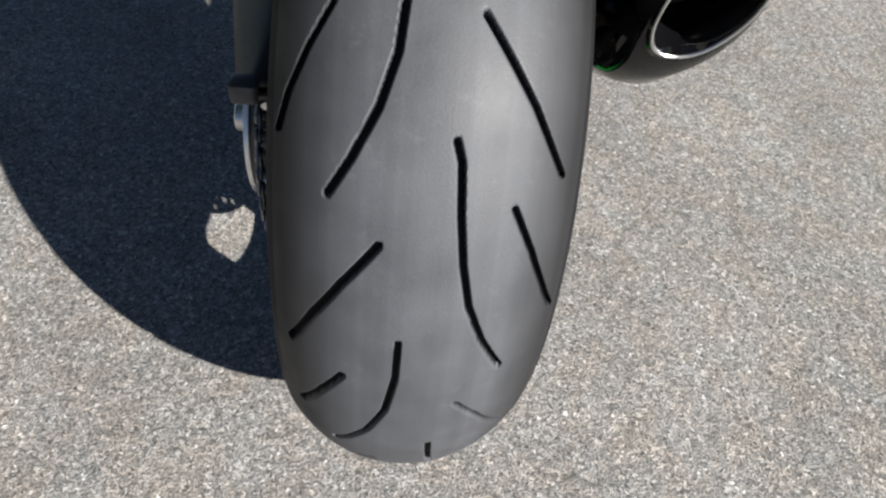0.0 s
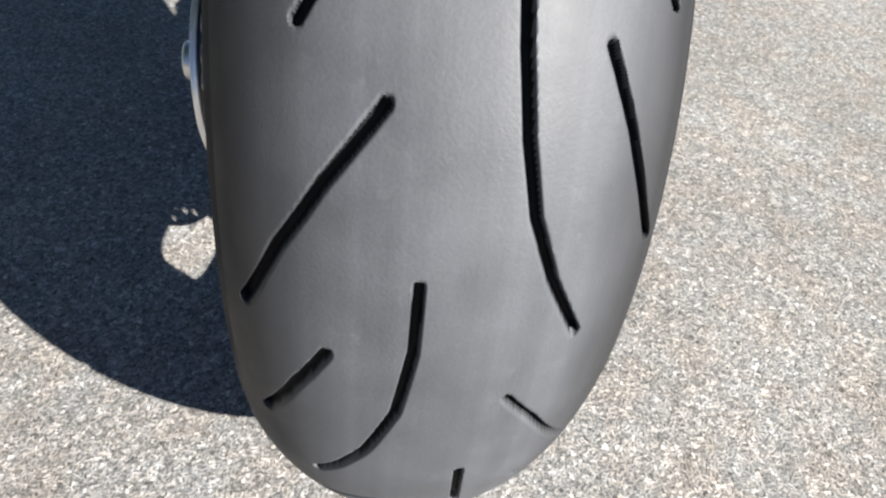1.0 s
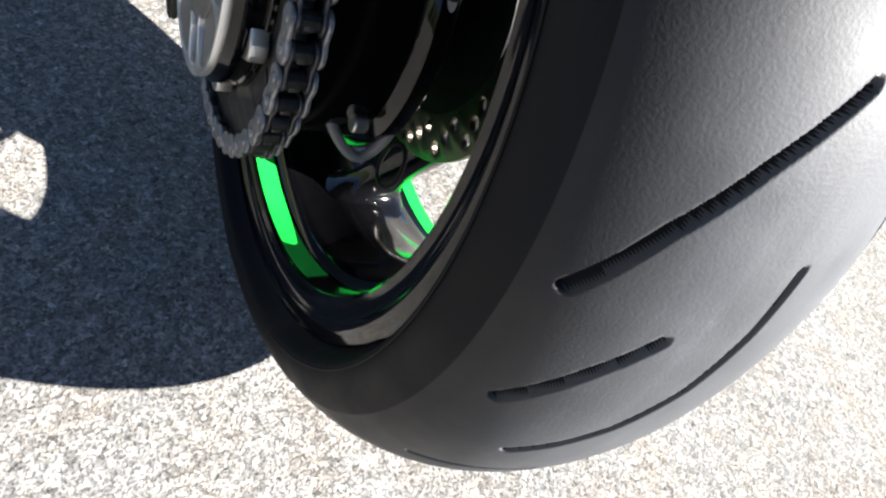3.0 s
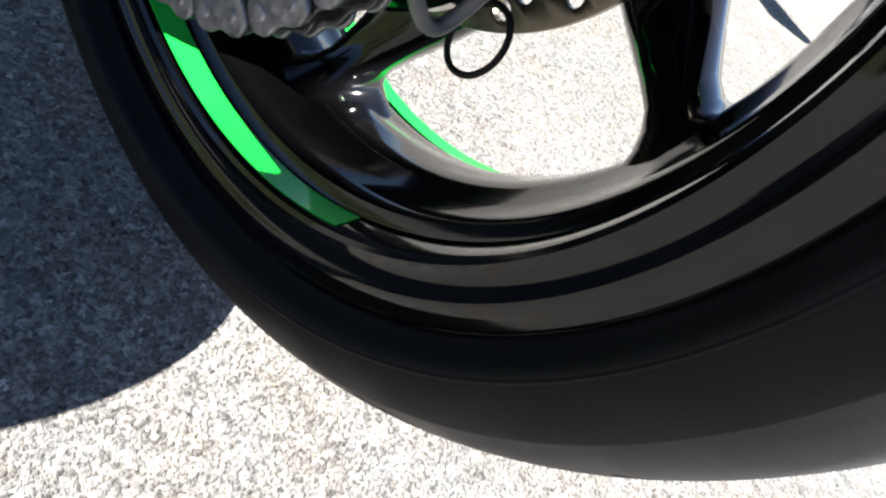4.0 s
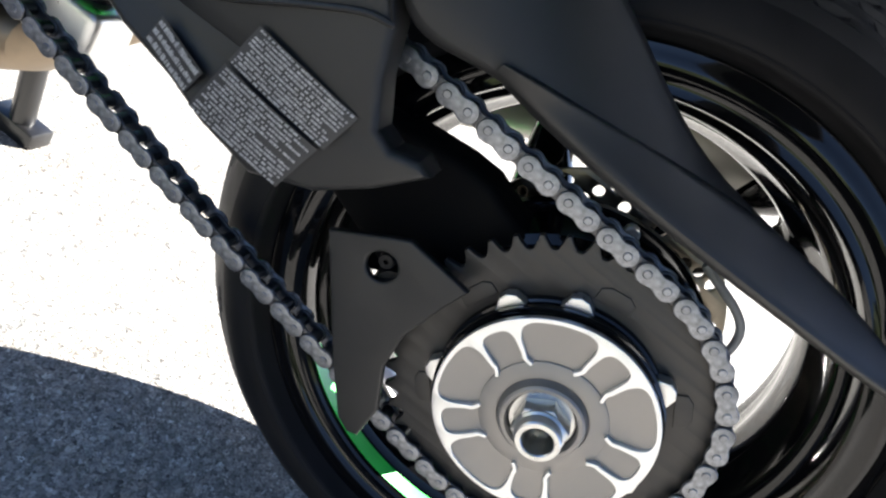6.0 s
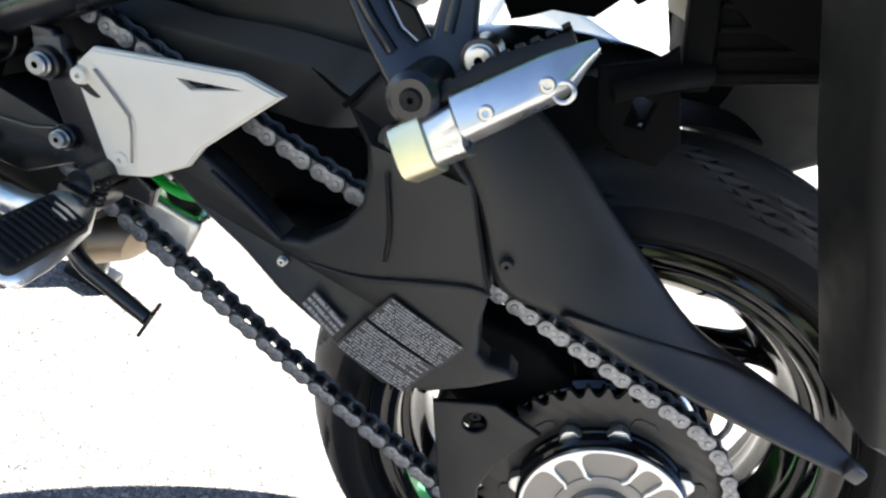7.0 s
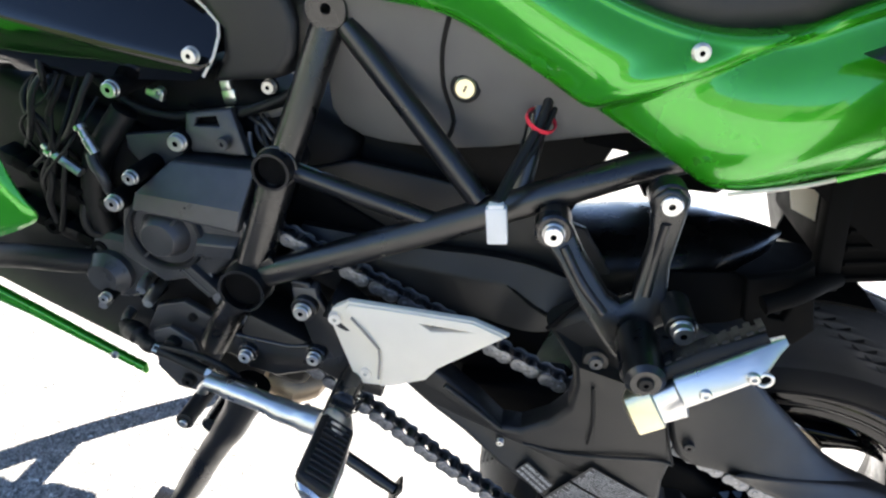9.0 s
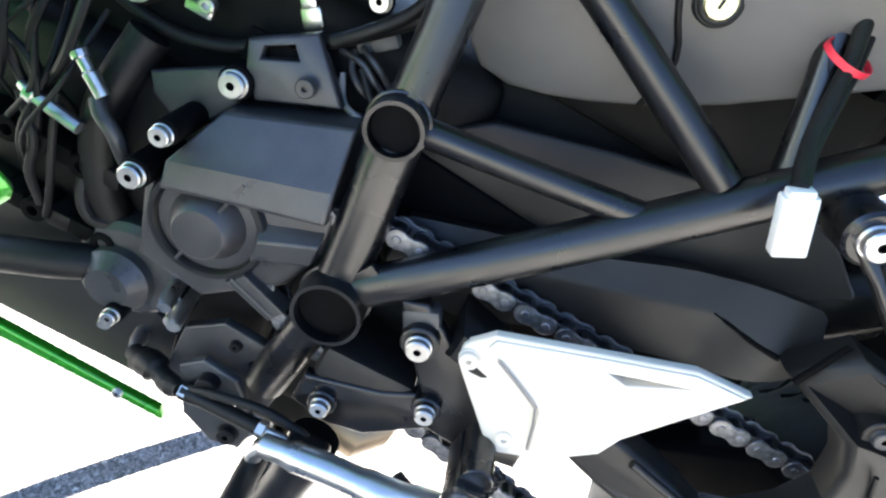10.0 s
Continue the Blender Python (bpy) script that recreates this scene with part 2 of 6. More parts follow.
PEG_RUBBER = material("peg_rubber", (0.007, 0.007, 0.007), 0.5, var=0.2, bump=0.1, bump_scale=700, spec=0.35)
# Dim black for inner boxes, holding the shade of the bays behind the frame.
INSIDE = material("bay_shade_plastic", (0.007, 0.0069, 0.0067), 0.6, var=0.35, scale=30, bump=0.15, bump_scale=700, spec=0.15)
PANNIER_BLACK = material("pannier_black_plastic", (0.006, 0.006, 0.006), 0.5, var=0.15, bump=0.1, bump_scale=1500)
LABEL_BASE = material("sticker_film", (0.03, 0.03, 0.032), 0.4, var=0.1)
PRINT = material("sticker_print", (0.30, 0.30, 0.30), 0.5, var=0.35, scale=250)
RED = material("red_cable_tie", (0.75, 0.03, 0.06), 0.4, var=0.05)
WHITE = material("white_plastic_connector", (0.75, 0.75, 0.73), 0.4, var=0.05)
BRASS = material("brass_key_barrel", (0.78, 0.72, 0.5), 0.3, metal=1.0, var=0.1)
TITAN = material("heat_tinted_steel", (0.27, 0.215, 0.155), 0.45, metal=1.0, var=0.25, scale=25)
BRUSHED = material("brushed_satin_steel", (0.34, 0.325, 0.30), 0.38, metal=0.9, var=0.08, scale=20, bump=0.05, bump_scale=1500)
# Dark green for the unseen backdrop that shapes the reflections.
BACKDROP_DARK = material("backdrop_dark_green", (0.035, 0.05, 0.018), 0.8, var=0.6, scale=0.9, bump=0.5, bump_scale=6, fine=(0.06, 0.075, 0.03))
FENDER = material("semi_gloss_black_plastic", (0.005, 0.005, 0.0055), 0.24, var=0.2, scale=30, bump=0.05, bump_scale=900, spec=0.3)
PALE_PAINT = material("pale_grey_paint", (0.66, 0.69, 0.72), 0.4, var=0.06, scale=12)
HOSE = material("grey_sleeved_hose", (0.22, 0.22, 0.22), 0.45, var=0.15)


# ---- shape helpers ----
def link_mesh(name, bm, mat, smooth=30):
    me = bpy.data.meshes.new(name)
    bmesh.ops.recalc_face_normals(bm, faces=bm.faces[:])
    bm.to_mesh(me)
    bm.free()
    me.materials.append(mat)
    if smooth:
        me.polygons.foreach_set("use_smooth", [True] * len(me.polygons))
        me.set_sharp_from_angle(angle=radians(smooth))
    return me


def holder(parent):
    """No deeper than thing > part > sub-part: what would sit deeper hangs beside its holder."""
    while parent and parent.parent and parent.parent.parent:
        parent = parent.parent
    return parent


def part(name, bm, mat, parent, label="", smooth=30):
    ob = new(name, link_mesh(name, bm, mat, smooth))
    ob.parent = holder(parent)
    if label:
        ob["label"] = label
    return ob


def again(src, parent, m=None):
    """Another part on the mesh of src."""
    ob = new(src.name.split(".")[0], src.data)
    ob.parent = holder(parent)
    if m is not None:
        ob.matrix_basis = m
    if "label" in src:
        ob["label"] = src["label"]
    return ob


def join(*bms):
    me = bpy.data.meshes.new("t")
    out = bms[0]
    for b in bms[1:]:
        b.to_mesh(me)
        b.free()
        out.from_mesh(me)
    bpy.data.meshes.remove(me)
    return out


def moved(bm, m):
    bmesh.ops.transform(bm, matrix=m, verts=bm.verts[:])
    return bm


def mapped(bm, fn):
    for v in bm.verts:
        v.co = fn(*v.co)
    return bm


def box(x0, x1, y0, y1, z0, z1, bevel=0.002, seg=2):
    bm = bmesh.new()
    bmesh.ops.create_cube(bm, size=1)
    mapped(bm, lambda x, y, z: Vector(((x0 + x1) / 2 + x * (x1 - x0), (y0 + y1) / 2 + y * (y1 - y0), (z0 + z1) / 2 + z * (z1 - z0))))
    if bevel:
        bmesh.ops.bevel(bm, geom=bm.edges[:], offset=bevel, segments=seg, affect="EDGES", profile=0.5)
    return bm


def lathe(profile, n=96, a0=0.0, a1=360.0, closed=False):
    """Turns (r, x) points round the x axis; angle 0 is ahead (+y), 90 up."""
    bm = bmesh.new()
    full = abs(a1 - a0) >= 360
    rings = []
    for i in range(n if full else n + 1):
        a = radians(a0 + (a1 - a0) * i / n)
        rings.append([bm.verts.new((x, r * math.cos(a), r * math.sin(a))) for r, x in profile])
    k = len(profile)
    for i in range(n):
        p, q = rings[i], rings[(i + 1) % len(rings)]
        for j in range(k if closed else k - 1):
            bm.faces.new((p[j], p[(j + 1) % k], q[(j + 1) % k], q[j]))
    if not full and closed:
        bm.faces.new(rings[0])
        bm.faces.new(rings[-1])
    bmesh.ops.remove_doubles(bm, verts=bm.verts[:], dist=1e-6)
    return bm


def gridded_plate(outline, step, place, thick):
    """A solid panel cut into strips along its first axis and rows along its second, so that it can fold."""
    ys = [u for u, _ in outline]
    n = max(2, int((max(ys) - min(ys)) / step))
    rings = []
    for i in range(n + 1):
        u = min(ys) + (max(ys) - min(ys)) * (0.002 + 0.996 * i / n)
        hits = []
        for (a, b), (c, d) in zip(outline, outline[1:] + outline[:1]):
            if (a - u) * (c - u) < 0:
                hits.append(b + (d - b) * (u - a) / (c - a))
        lo, hi = min(hits), max(hits)
        face = [place(u, lo + (hi - lo) * k / 24, 0) for k in range(25)]
        rings.append([place(u, lo + 0.003, -thick)] + face + [place(u, hi - 0.003, -thick)])
    return loft(rings, closed=True, cap=True)


def plate(outline, holes=(), thick=0.004, bevel=0.001, res=2, place=None, smooth_outline=False):
    """A flat piece from an outline (u, v) with holes, thickened about w = 0. place maps (u, v, w) to bike axes; by default u = y, v = z, w = -x."""
    cu = bpy.data.curves.new("t", "CURVE")
    cu.dimensions, cu.fill_mode = "2D", "BOTH"
    cu.extrude, cu.bevel_depth, cu.bevel_resolution = max(thick / 2 - bevel, 1e-5), bevel, res
    cu.offset = -bevel
    for loop in (outline, *holes):
        if smooth_outline and loop is outline:
            sp = cu.splines.new("BEZIER")
            sp.bezier_points.add(len(loop) - 1)
            for p, (u, v) in zip(sp.bezier_points, loop):
                p.co = (u, v, 0)
                p.handle_left_type = p.handle_right_type = "AUTO"
        else:
            sp = cu.splines.new("POLY")
            sp.points.add(len(loop) - 1)
            for p, (u, v) in zip(sp.points, loop):
                p.co = (u, v, 0, 1)
        sp.use_cyclic_u = True
    ob = bpy.data.objects.new("t", cu)
    me = bpy.data.meshes.new_from_object(ob)
    bm = bmesh.new()
    bm.from_mesh(me)
    bpy.data.objects.remove(ob)
    bpy.data.curves.remove(cu)
    bpy.data.meshes.remove(me)
    bmesh.ops.remove_doubles(bm, verts=bm.verts[:], dist=1e-5)
    mapped(bm, place or (lambda u, v, w: Vector((-w, u, v))))
    return bm


def at_x(x, slope=0.0):
    """place for plate(): the plane x + slope * y."""
    return lambda u, v, w: Vector((x + slope * u - w, u, v))


def spline(points, n=8):
    """Catmull-Rom through the points."""
    pts = [Vector(p) for p in points]
    pts = [2 * pts[0] - pts[1], *pts, 2 * pts[-1] - pts[-2]]
    out = []
    for i in range(1, len(pts) - 2):
        a, b, c, d = pts[i - 1 : i + 3]
        for k in range(n):
            t = k / n
            out.append(0.5 * (2 * b + (c - a) * t + (2 * a - 5 * b + 4 * c - d) * t * t + (3 * b - a - 3 * c + d) * t ** 3))
    return out + [pts[-2]]


def tube(points, r, seg=16, smooth=0, caps=True, hollow=0.0):
    """A round bar along the points; r a number or one a point; hollow: wall thickness of an open-ended pipe."""
    pts = spline(points, smooth) if smooth else [Vector(p) for p in points]
    rad = list(r) if isinstance(r, (list, tuple)) else [r] * len(pts)
    if len(rad) != len(pts):
        rad = [rad[min(len(rad) - 1, round(i * (len(rad) - 1) / (len(pts) - 1)))] for i in range(len(pts))]
    bm = bmesh.new()
    normal, rings, inner = None, [], []
    for i, p in enumerate(pts):
        d = (pts[min(i + 1, len(pts) - 1)] - pts[max(i - 1, 0)]).normalized()
        if normal is None:
            normal = d.orthogonal().normalized()
        normal = (normal - d * normal.dot(d)).normalized()
        side = d.cross(normal)
        ring = [normal * math.cos(2 * math.pi * k / seg) + side * math.sin(2 * math.pi * k / seg) for k in range(seg)]
        rings.append([bm.verts.new(p + v * rad[i]) for v in ring])
        if hollow:
            inner.append([bm.verts.new(p + v * (rad[i] - hollow)) for v in ring])

    def skin(rs):
        for a, b in zip(rs, rs[1:]):
            for k in range(seg):
                bm.faces.new((a[k], a[(k + 1) % seg], b[(k + 1) % seg], b[k]))

    skin(rings)
    if hollow:
        skin(inner)
        for a, b in ((rings[0], inner[0]), (rings[-1], inner[-1])):
            for k in range(seg):
                bm.faces.new((a[k], a[(k + 1) % seg], b[(k + 1) % seg], b[k]))
    elif caps:
        bm.faces.new(rings[0])
        bm.faces.new(rings[-1])
    return bm


def disc(x0, x1, r, y=0.0, z=0.0, n=32, bevel=0.0008, bore=0.0):
    """A short cylinder along x with broken edges; bore: radius of a blind hole in its outer (x1) end."""
    s = 1 if x1 > x0 else -1
    prof = [(0, x0), (r - bevel, x0), (r, x0 + s * bevel), (r, x1 - s * bevel), (r - bevel, x1)]
    prof += [(bore, x1), (bore * 0.96, x0 + (x1 - x0) * 0.35), (0, x0 + (x1 - x0) * 0.35)] if bore else [(0, x1)]
    return moved(lathe(prof, n), Matrix.Translation((0, y, z)))


def bolt(x, y, z, r, parent, mat=None, axis=None, label="", h=0.005, name="bolt", dark=True):
    """A socket-head bolt facing the bike's left (-x), its washer behind it."""
    bm = join(disc(0.001, -h, r, n=24, bevel=r * 0.12, bore=r * 0.32), disc(0.002, 0, r * 1.12, n=24, bevel=0.0004))
    ob = part(name, bm, mat or STEEL, parent, label)
    # Socket faces are coloured black for the shade inside the recess.
    ob.data.materials.append(BLACK)
    for poly in ob.data.polygons:
        if dark and math.hypot(poly.center.y, poly.center.z) < r * 0.38 and poly.center.x > -h * 0.97:
            poly.material_index = 1
    ob.matrix_basis = Matrix.Translation((x, y, z)) @ (axis or Matrix())
    return ob


def loft(rings, closed=False, cap=False):
    """Skin over rows of points of equal length."""
    bm = bmesh.new()
    vs = [[bm.verts.new(p) for p in ring] for ring in rings]
    k = len(vs[0])
    for a, b in zip(vs, vs[1:]):
        for j in range(k if closed else k - 1):
            bm.faces.new((a[j], a[(j + 1) % k], b[(j + 1) % k], b[j]))
    if cap:
        bm.faces.new(vs[0])
        bm.faces.new(vs[-1])
    return bm


def thicken(ob, t, offset=-1):
    m = ob.modifiers.new("solid", "SOLIDIFY")
    m.thickness, m.offset = t, offset
    return ob


def rounded(ob, levels=1):
    m = ob.modifiers.new("round", "SUBSURF")
    m.levels = m.render_levels = levels
    return ob


def ring_loop(cx, cy, r, n=32):
    return [(cx + r * math.cos(2 * math.pi * k / n), cy + r * math.sin(2 * math.pi * k / n)) for k in range(n)]


# ---- ground ----
def ground():
    """One sheet to the horizon; its middle is finely divided and slightly uneven."""
    bm = bmesh.new()
    n, half = 60, 3.0
    grid = [[bm.verts.new((-half + 2 * half * i / n, -half + 2 * half * j / n, 0)) for j in range(n + 1)] for i in range(n + 1)]
    for i in range(n):
        for j in range(n):
            bm.faces.new((grid[i][j], grid[i + 1][j], grid[i + 1][j + 1], grid[i][j + 1]))
    for v in bm.verts:
        fade = max(0.0, 1 - max(abs(v.co.x), abs(v.co.y)) / half)
        v.co.z = 0.0016 * noise.noise(v.co * 2.3) * min(1, 3 * fade)
    far, c = 400.0, half
    o = [bm.verts.new(p) for p in ((-far, -far, 0), (far, -far, 0), (far, far, 0), (-far, far, 0))]
    sides = ([grid[i][0] for i in range(n + 1)], [grid[n][j] for j in range(n + 1)], [grid[n - i][n] for i in range(n + 1)], [grid[0][n - j] for j in range(n + 1)])
    for s, line in enumerate(sides):
        a, b = o[s], o[(s + 1) % 4]
        bm.faces.new((a, b, line[-1]))
        for p, q in zip(line, line[1:]):
            bm.faces.new((a, q, p))
    ob = new("ground", link_mesh("ground", bm, ASPHALT))
    return tagged(ob, "sunlit worn asphalt with pale stone chips", "asphalt", kind="structure")


ground()



def dark_backdrop():
    """Unseen dark bank added behind the camera's side: low and far, for the paint to mirror and to cut low sky light.
    """
    bm = bmesh.new()
    rings = []
    for i in range(121):
        a = radians(105 + 150 * i / 120)
        r = 24 + 2.0 * noise.noise((i * 0.21, 0, 0))
        top = 4.6 + 1.6 * noise.noise((i * 0.13, 3, 0)) + 0.7 * noise.noise((i * 0.9, 7, 0))
        rings.append([(r * math.cos(a), r * math.sin(a), 0), (r * math.cos(a), r * math.sin(a), top * 0.6), ((r + 1.2) * math.cos(a), (r + 1.2) * math.sin(a), top), ((r + 3.5) * math.cos(a), (r + 3.5) * math.sin(a), top * 0.9), ((r + 4.0) * math.cos(a), (r + 4.0) * math.sin(a), 0)])
    bm = loft(rings, cap=True)
    return tagged(new("backdrop", link_mesh("backdrop", bm, BACKDROP_DARK)), "added dark green bank, out of view, for reflections", "planting", kind="structure")


dark_backdrop()

bike = new("motorcycle")
bike.matrix_basis = BIKE
bike.empty_display_size = 0.2
tagged(bike, "green and black sport motorcycle on its centre stand on asphalt", "motorcycle")

# ---- rear wheel ----
TYRE_R, CROWN = 0.318, 0.1118
CORE = TYRE_R - CROWN
# Tread cuts: half width, then (angle up from straight behind, sideways place) along each.
REPEAT = 42.5
CUTS = (
    (0.0022, (53, -0.019), (48.3, -0.0214), (43.2, -0.0296), (38.2, -0.0429), (34.3, -0.0552)),
    (0.0019, (53.3, -0.0565), (49.1, -0.0693), (44.5, -0.0801), (40.4, -0.0858)),
    (0.0022, (29.8, -0.0258), (24.6, -0.046), (19.3, -0.063), (12.7, -0.079)),
    (0.0020, (40.6, 0.0116), (38.6, 0.015), (33.4, 0.0172), (28.2, 0.0211), (23.3, 0.0272), (18.5, 0.0381), (13.4, 0.0535)),
    (0.0018, (52.4, 0.0221), (48.4, 0.0385), (44.5, 0.0538), (37.6, 0.076)),
    (0.0018, (34.1, 0.0476), (29.1, 0.0615), (19.8, 0.0837)),
)
NEXT_CUTS = (
    (0.0020, (18.4, -0.0114), (12.8, -0.0117), (6.6, -0.0164), (0.5, -0.028), (-4.5, -0.0410), (-8.0, -0.0515)),
    (0.0022, (11.3, -0.0445), (6.6, -0.0575), (-0.8, -0.0745)),
    (0.0018, (7.9, 0.0288), (3.9, 0.0448), (-4.5, 0.070), (-7.1, 0.0814)),
    (0.0020, (-2.6, 0.0160), (-7.6, 0.018), (-13.4, 0.021), (-20, 0.030), (-27, 0.050)),
    (0.0020, (-12.6, -0.0221), (-14.4, -0.034), (-16.6, -0.0463), (-21, -0.066)),
    (0.0018, (-8.4, 0.0476), (-13.4, 0.0615), (-22.7, 0.0837)),
)


def tyre_mesh():
    """The carcass with its tread cut in: fine behind, coarse where the bike hides it."""
    angles = [a for a in np.arange(-50, 70, 0.22)] + [a for a in np.arange(70, 310, 2.5)]
    xs = list(np.linspace(-0.0905, 0.0905, 331))
    seg_a, seg_b, wid, rep = [], [], [], []
    laid = [(0, CUTS), (0, NEXT_CUTS)] + [(REPEAT * k, CUTS) for k in (1, 2, 3, 4, -2, -3)]
    for shift, cuts in laid:
        for w, *pts in cuts:
            for (a0, x0), (a1, x1) in zip(pts, pts[1:]):
                seg_a.append((radians(a0 + shift) * TYRE_R, x0)), seg_b.append((radians(a1 + shift) * TYRE_R, x1))
                wid.append(w)
    A, B, W = np.array(seg_a), np.array(seg_b), np.array(wid)
    bm = bmesh.new()
    side = [(0.2645, 0.0945), (0.256, 0.0968), (0.246, 0.0968), (0.2440, 0.0955), (0.2425, 0.0925), (0.2405, 0.0870), (0.2385, 0.0815), (0.2350, 0.0770)]
    rings = []
    ab = B - A
    ll = (ab ** 2).sum(1)
    for a in angles:
        ar = radians(a)
        p = np.stack([np.full(len(xs), ar * TYRE_R), np.array(xs)], 1)
        near = (np.abs(A[:, 0] - p[0, 0]) < 0.12)
        dep = np.zeros(len(xs))
        if near.any():
            t = (((p[:, None] - A[near]) * ab[near]).sum(2) / ll[near]).clip(0, 1)
            dd = np.linalg.norm(p[:, None] - (A[near] + t[..., None] * ab[near]), axis=2) - W[near]
            dep = np.clip((0.0006 - dd.min(1)) / 0.0013, 0, 1) * 0.0062
        c, s = -math.cos(ar), math.sin(ar)
        ring = [(x, r * c, r * s) for r, x in reversed([(r, -x) for r, x in side])]
        ring += [(x, (CORE + math.sqrt(CROWN ** 2 - x * x) - q) * c, (CORE + math.sqrt(CROWN ** 2 - x * x) - q) * s) for x, q in zip(xs, dep)]
        ring += [(x, r * c, r * s) for r, x in side]
        rings.append([bm.verts.new(v) for v in ring])
    for p, q in zip(rings, rings[1:] + rings[:1]):
        for j in range(len(p) - 1):
            bm.faces.new((p[j], p[j + 1], q[j + 1], q[j]))
    return bm


def rim_profile():
    # the bead seat lies outboard of the well, the thin flange outside it
    half = [(0.2352, 0.0815), (0.2365, 0.081), (0.2356, 0.0797), (0.2295, 0.0803), (0.2265, 0.0813), (0.223, 0.0813), (0.2212, 0.0802), (0.2192, 0.0785), (0.2158, 0.0775), (0.2125, 0.0778), (0.2085, 0.0787), (0.2062, 0.077), (0.205, 0.0735), (0.2045, 0.055), (0.203, 0.0535), (0.1985, 0.051), (0.1968, 0.048), (0.1958, 0.042), (0.193, 0.03), (0.188, 0.019), (0.1862, 0.014), (0.1858, 0.006)]
    return [(r, -x) for r, x in half] + [(r, x) for r, x in reversed(half)]


inner = rim_profile()
outer_well = [(0.2355, 0.0770), (0.2310, 0.0700), (0.2150, 0.0660), (0.2150, 0.0500), (0.2030, 0.0440), (0.1960, 0.0), (0.2030, -0.0440), (0.2150, -0.0500), (0.2150, -0.0660), (0.2310, -0.0700), (0.2355, -0.0770)]
wheel = part("rear_wheel", lathe(inner + outer_well, 180, closed=True), GLOSS, bike, "gloss black cast alloy rear wheel")
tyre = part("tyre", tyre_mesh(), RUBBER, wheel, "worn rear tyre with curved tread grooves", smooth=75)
# Outer edges are sidewall; groove faces borrow its dark colour for their shade.
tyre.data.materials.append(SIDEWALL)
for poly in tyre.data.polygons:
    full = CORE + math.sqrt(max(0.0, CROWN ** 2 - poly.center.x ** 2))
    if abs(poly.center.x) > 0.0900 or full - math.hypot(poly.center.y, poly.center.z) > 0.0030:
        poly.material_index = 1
for s in (-1, 1):
    ridge = lathe([(0.2475, s * 0.0964), (0.2480, s * 0.0974), (0.2470, s * 0.0976), (0.2460, s * 0.0966)], 160)
    part("sidewall_ridge", ridge, SIDEWALL, tyre)


def stripe(a0, a1, side):
    p = [(0.2044 + 0.0004 * f, side * (0.0606 + 0.0025 * side + (0.0144 - 0.0012 * side) * f)) for f in (0, 0.5, 1)]
    top = [(r - 0.0006, x) for r, x in p]
    return lathe([*top, *reversed(p)], 60, a0, a1, closed=True)


for a0, a1, side in ((-128, -38, -1), (-152, -62, 1), (-15, 75, 1)):
    part("rim_stripe", stripe(a0, a1, side), GREEN_DECAL, wheel, "fluorescent green rim stripe")


def spoke(angle):
    """A curved, tapering spoke of rounded section from the hub to the barrel."""
    rows = []
    for r, w, x, d in ((0.045, 0.030, 0.050, 0.028), (0.075, 0.0290, 0.046, 0.025), (0.11, 0.0275, 0.040, 0.021), (0.127, 0.0245, 0.034, 0.020), (0.150, 0.0185, 0.026, 0.020), (0.168, 0.0140, 0.020, 0.023), (0.177, 0.0150, 0.016, 0.027), (0.183, 0.0200, 0.013, 0.030), (0.187, 0.029, 0.012, 0.033), (0.192, 0.042, 0.010, 0.036)):
        bend = 0.30 * (max(r, 0.105) - 0.163)
        ring = []
        for k in range(16):
            a = 2 * math.pi * k / 16
            c, s = math.cos(a), math.sin(a)
            ring.append((x + d * math.copysign(abs(s) ** 0.7, s), r, bend + w * math.copysign(abs(c) ** 0.7, c)))
        rows.append(ring)
    bm = loft(rows, closed=True, cap=True)
    return moved(bm, Matrix.Rotation(radians(angle), 4, "X"))


first = part("spoke", spoke(118.5), GLOSS, wheel, smooth=50)
for k in range(1, 5):
    again(first, wheel, Matrix.Rotation(radians(72 * k), 4, "X"))
part("wheel_hub", lathe([(0.028, 0.052), (0.046, 0.050), (0.05, 0.04), (0.052, 0.0), (0.058, -0.03), (0.066, -0.05), (0.07, -0.085), (0.066, -0.102), (0.03, -0.104)], 64), DARK, wheel)
holes = []
for row in range(18):
    for k in range(3):
        r, a = 0.0975 + 0.0071 * k, radians(20 * row + 13.3 + 6.7 * k)
        holes.append(ring_loop(r * math.cos(a), r * math.sin(a), 0.0050, 16))
outline = [(q * math.cos(2 * math.pi * k / 160), q * math.sin(2 * math.pi * k / 160)) for k in range(160) for q in (0.1222,)]
part("brake_disc", plate(outline, [ring_loop(0, 0, 0.088, 96), *holes], 0.005, 0.0004, 1, lambda u, v, w: Vector((0.0090 - w, u - 0.0030, v + 0.0110))), DISC, wheel, "drilled steel rear brake disc")
part("disc_carrier", lathe([(0.05, 0.006), (0.09, 0.008), (0.09, 0.015), (0.05, 0.018)], 64, closed=True), DARK, wheel)
sensor = []
for k in range(48):
    a0, a1 = 2 * math.pi * k / 48, 2 * math.pi * (k + 0.5) / 48
    sensor.append([(r * math.cos(a), r * math.sin(a)) for r, a in ((0.07, a0), (0.07, a1), (0.078, a1), (0.078, a0))])
part("sensor_ring", plate(ring_loop(0, 0, 0.082, 96), [ring_loop(0, 0, 0.064, 64), *sensor], 0.002, 0.0002, 1, at_x(-0.055)), STEEL, wheel)

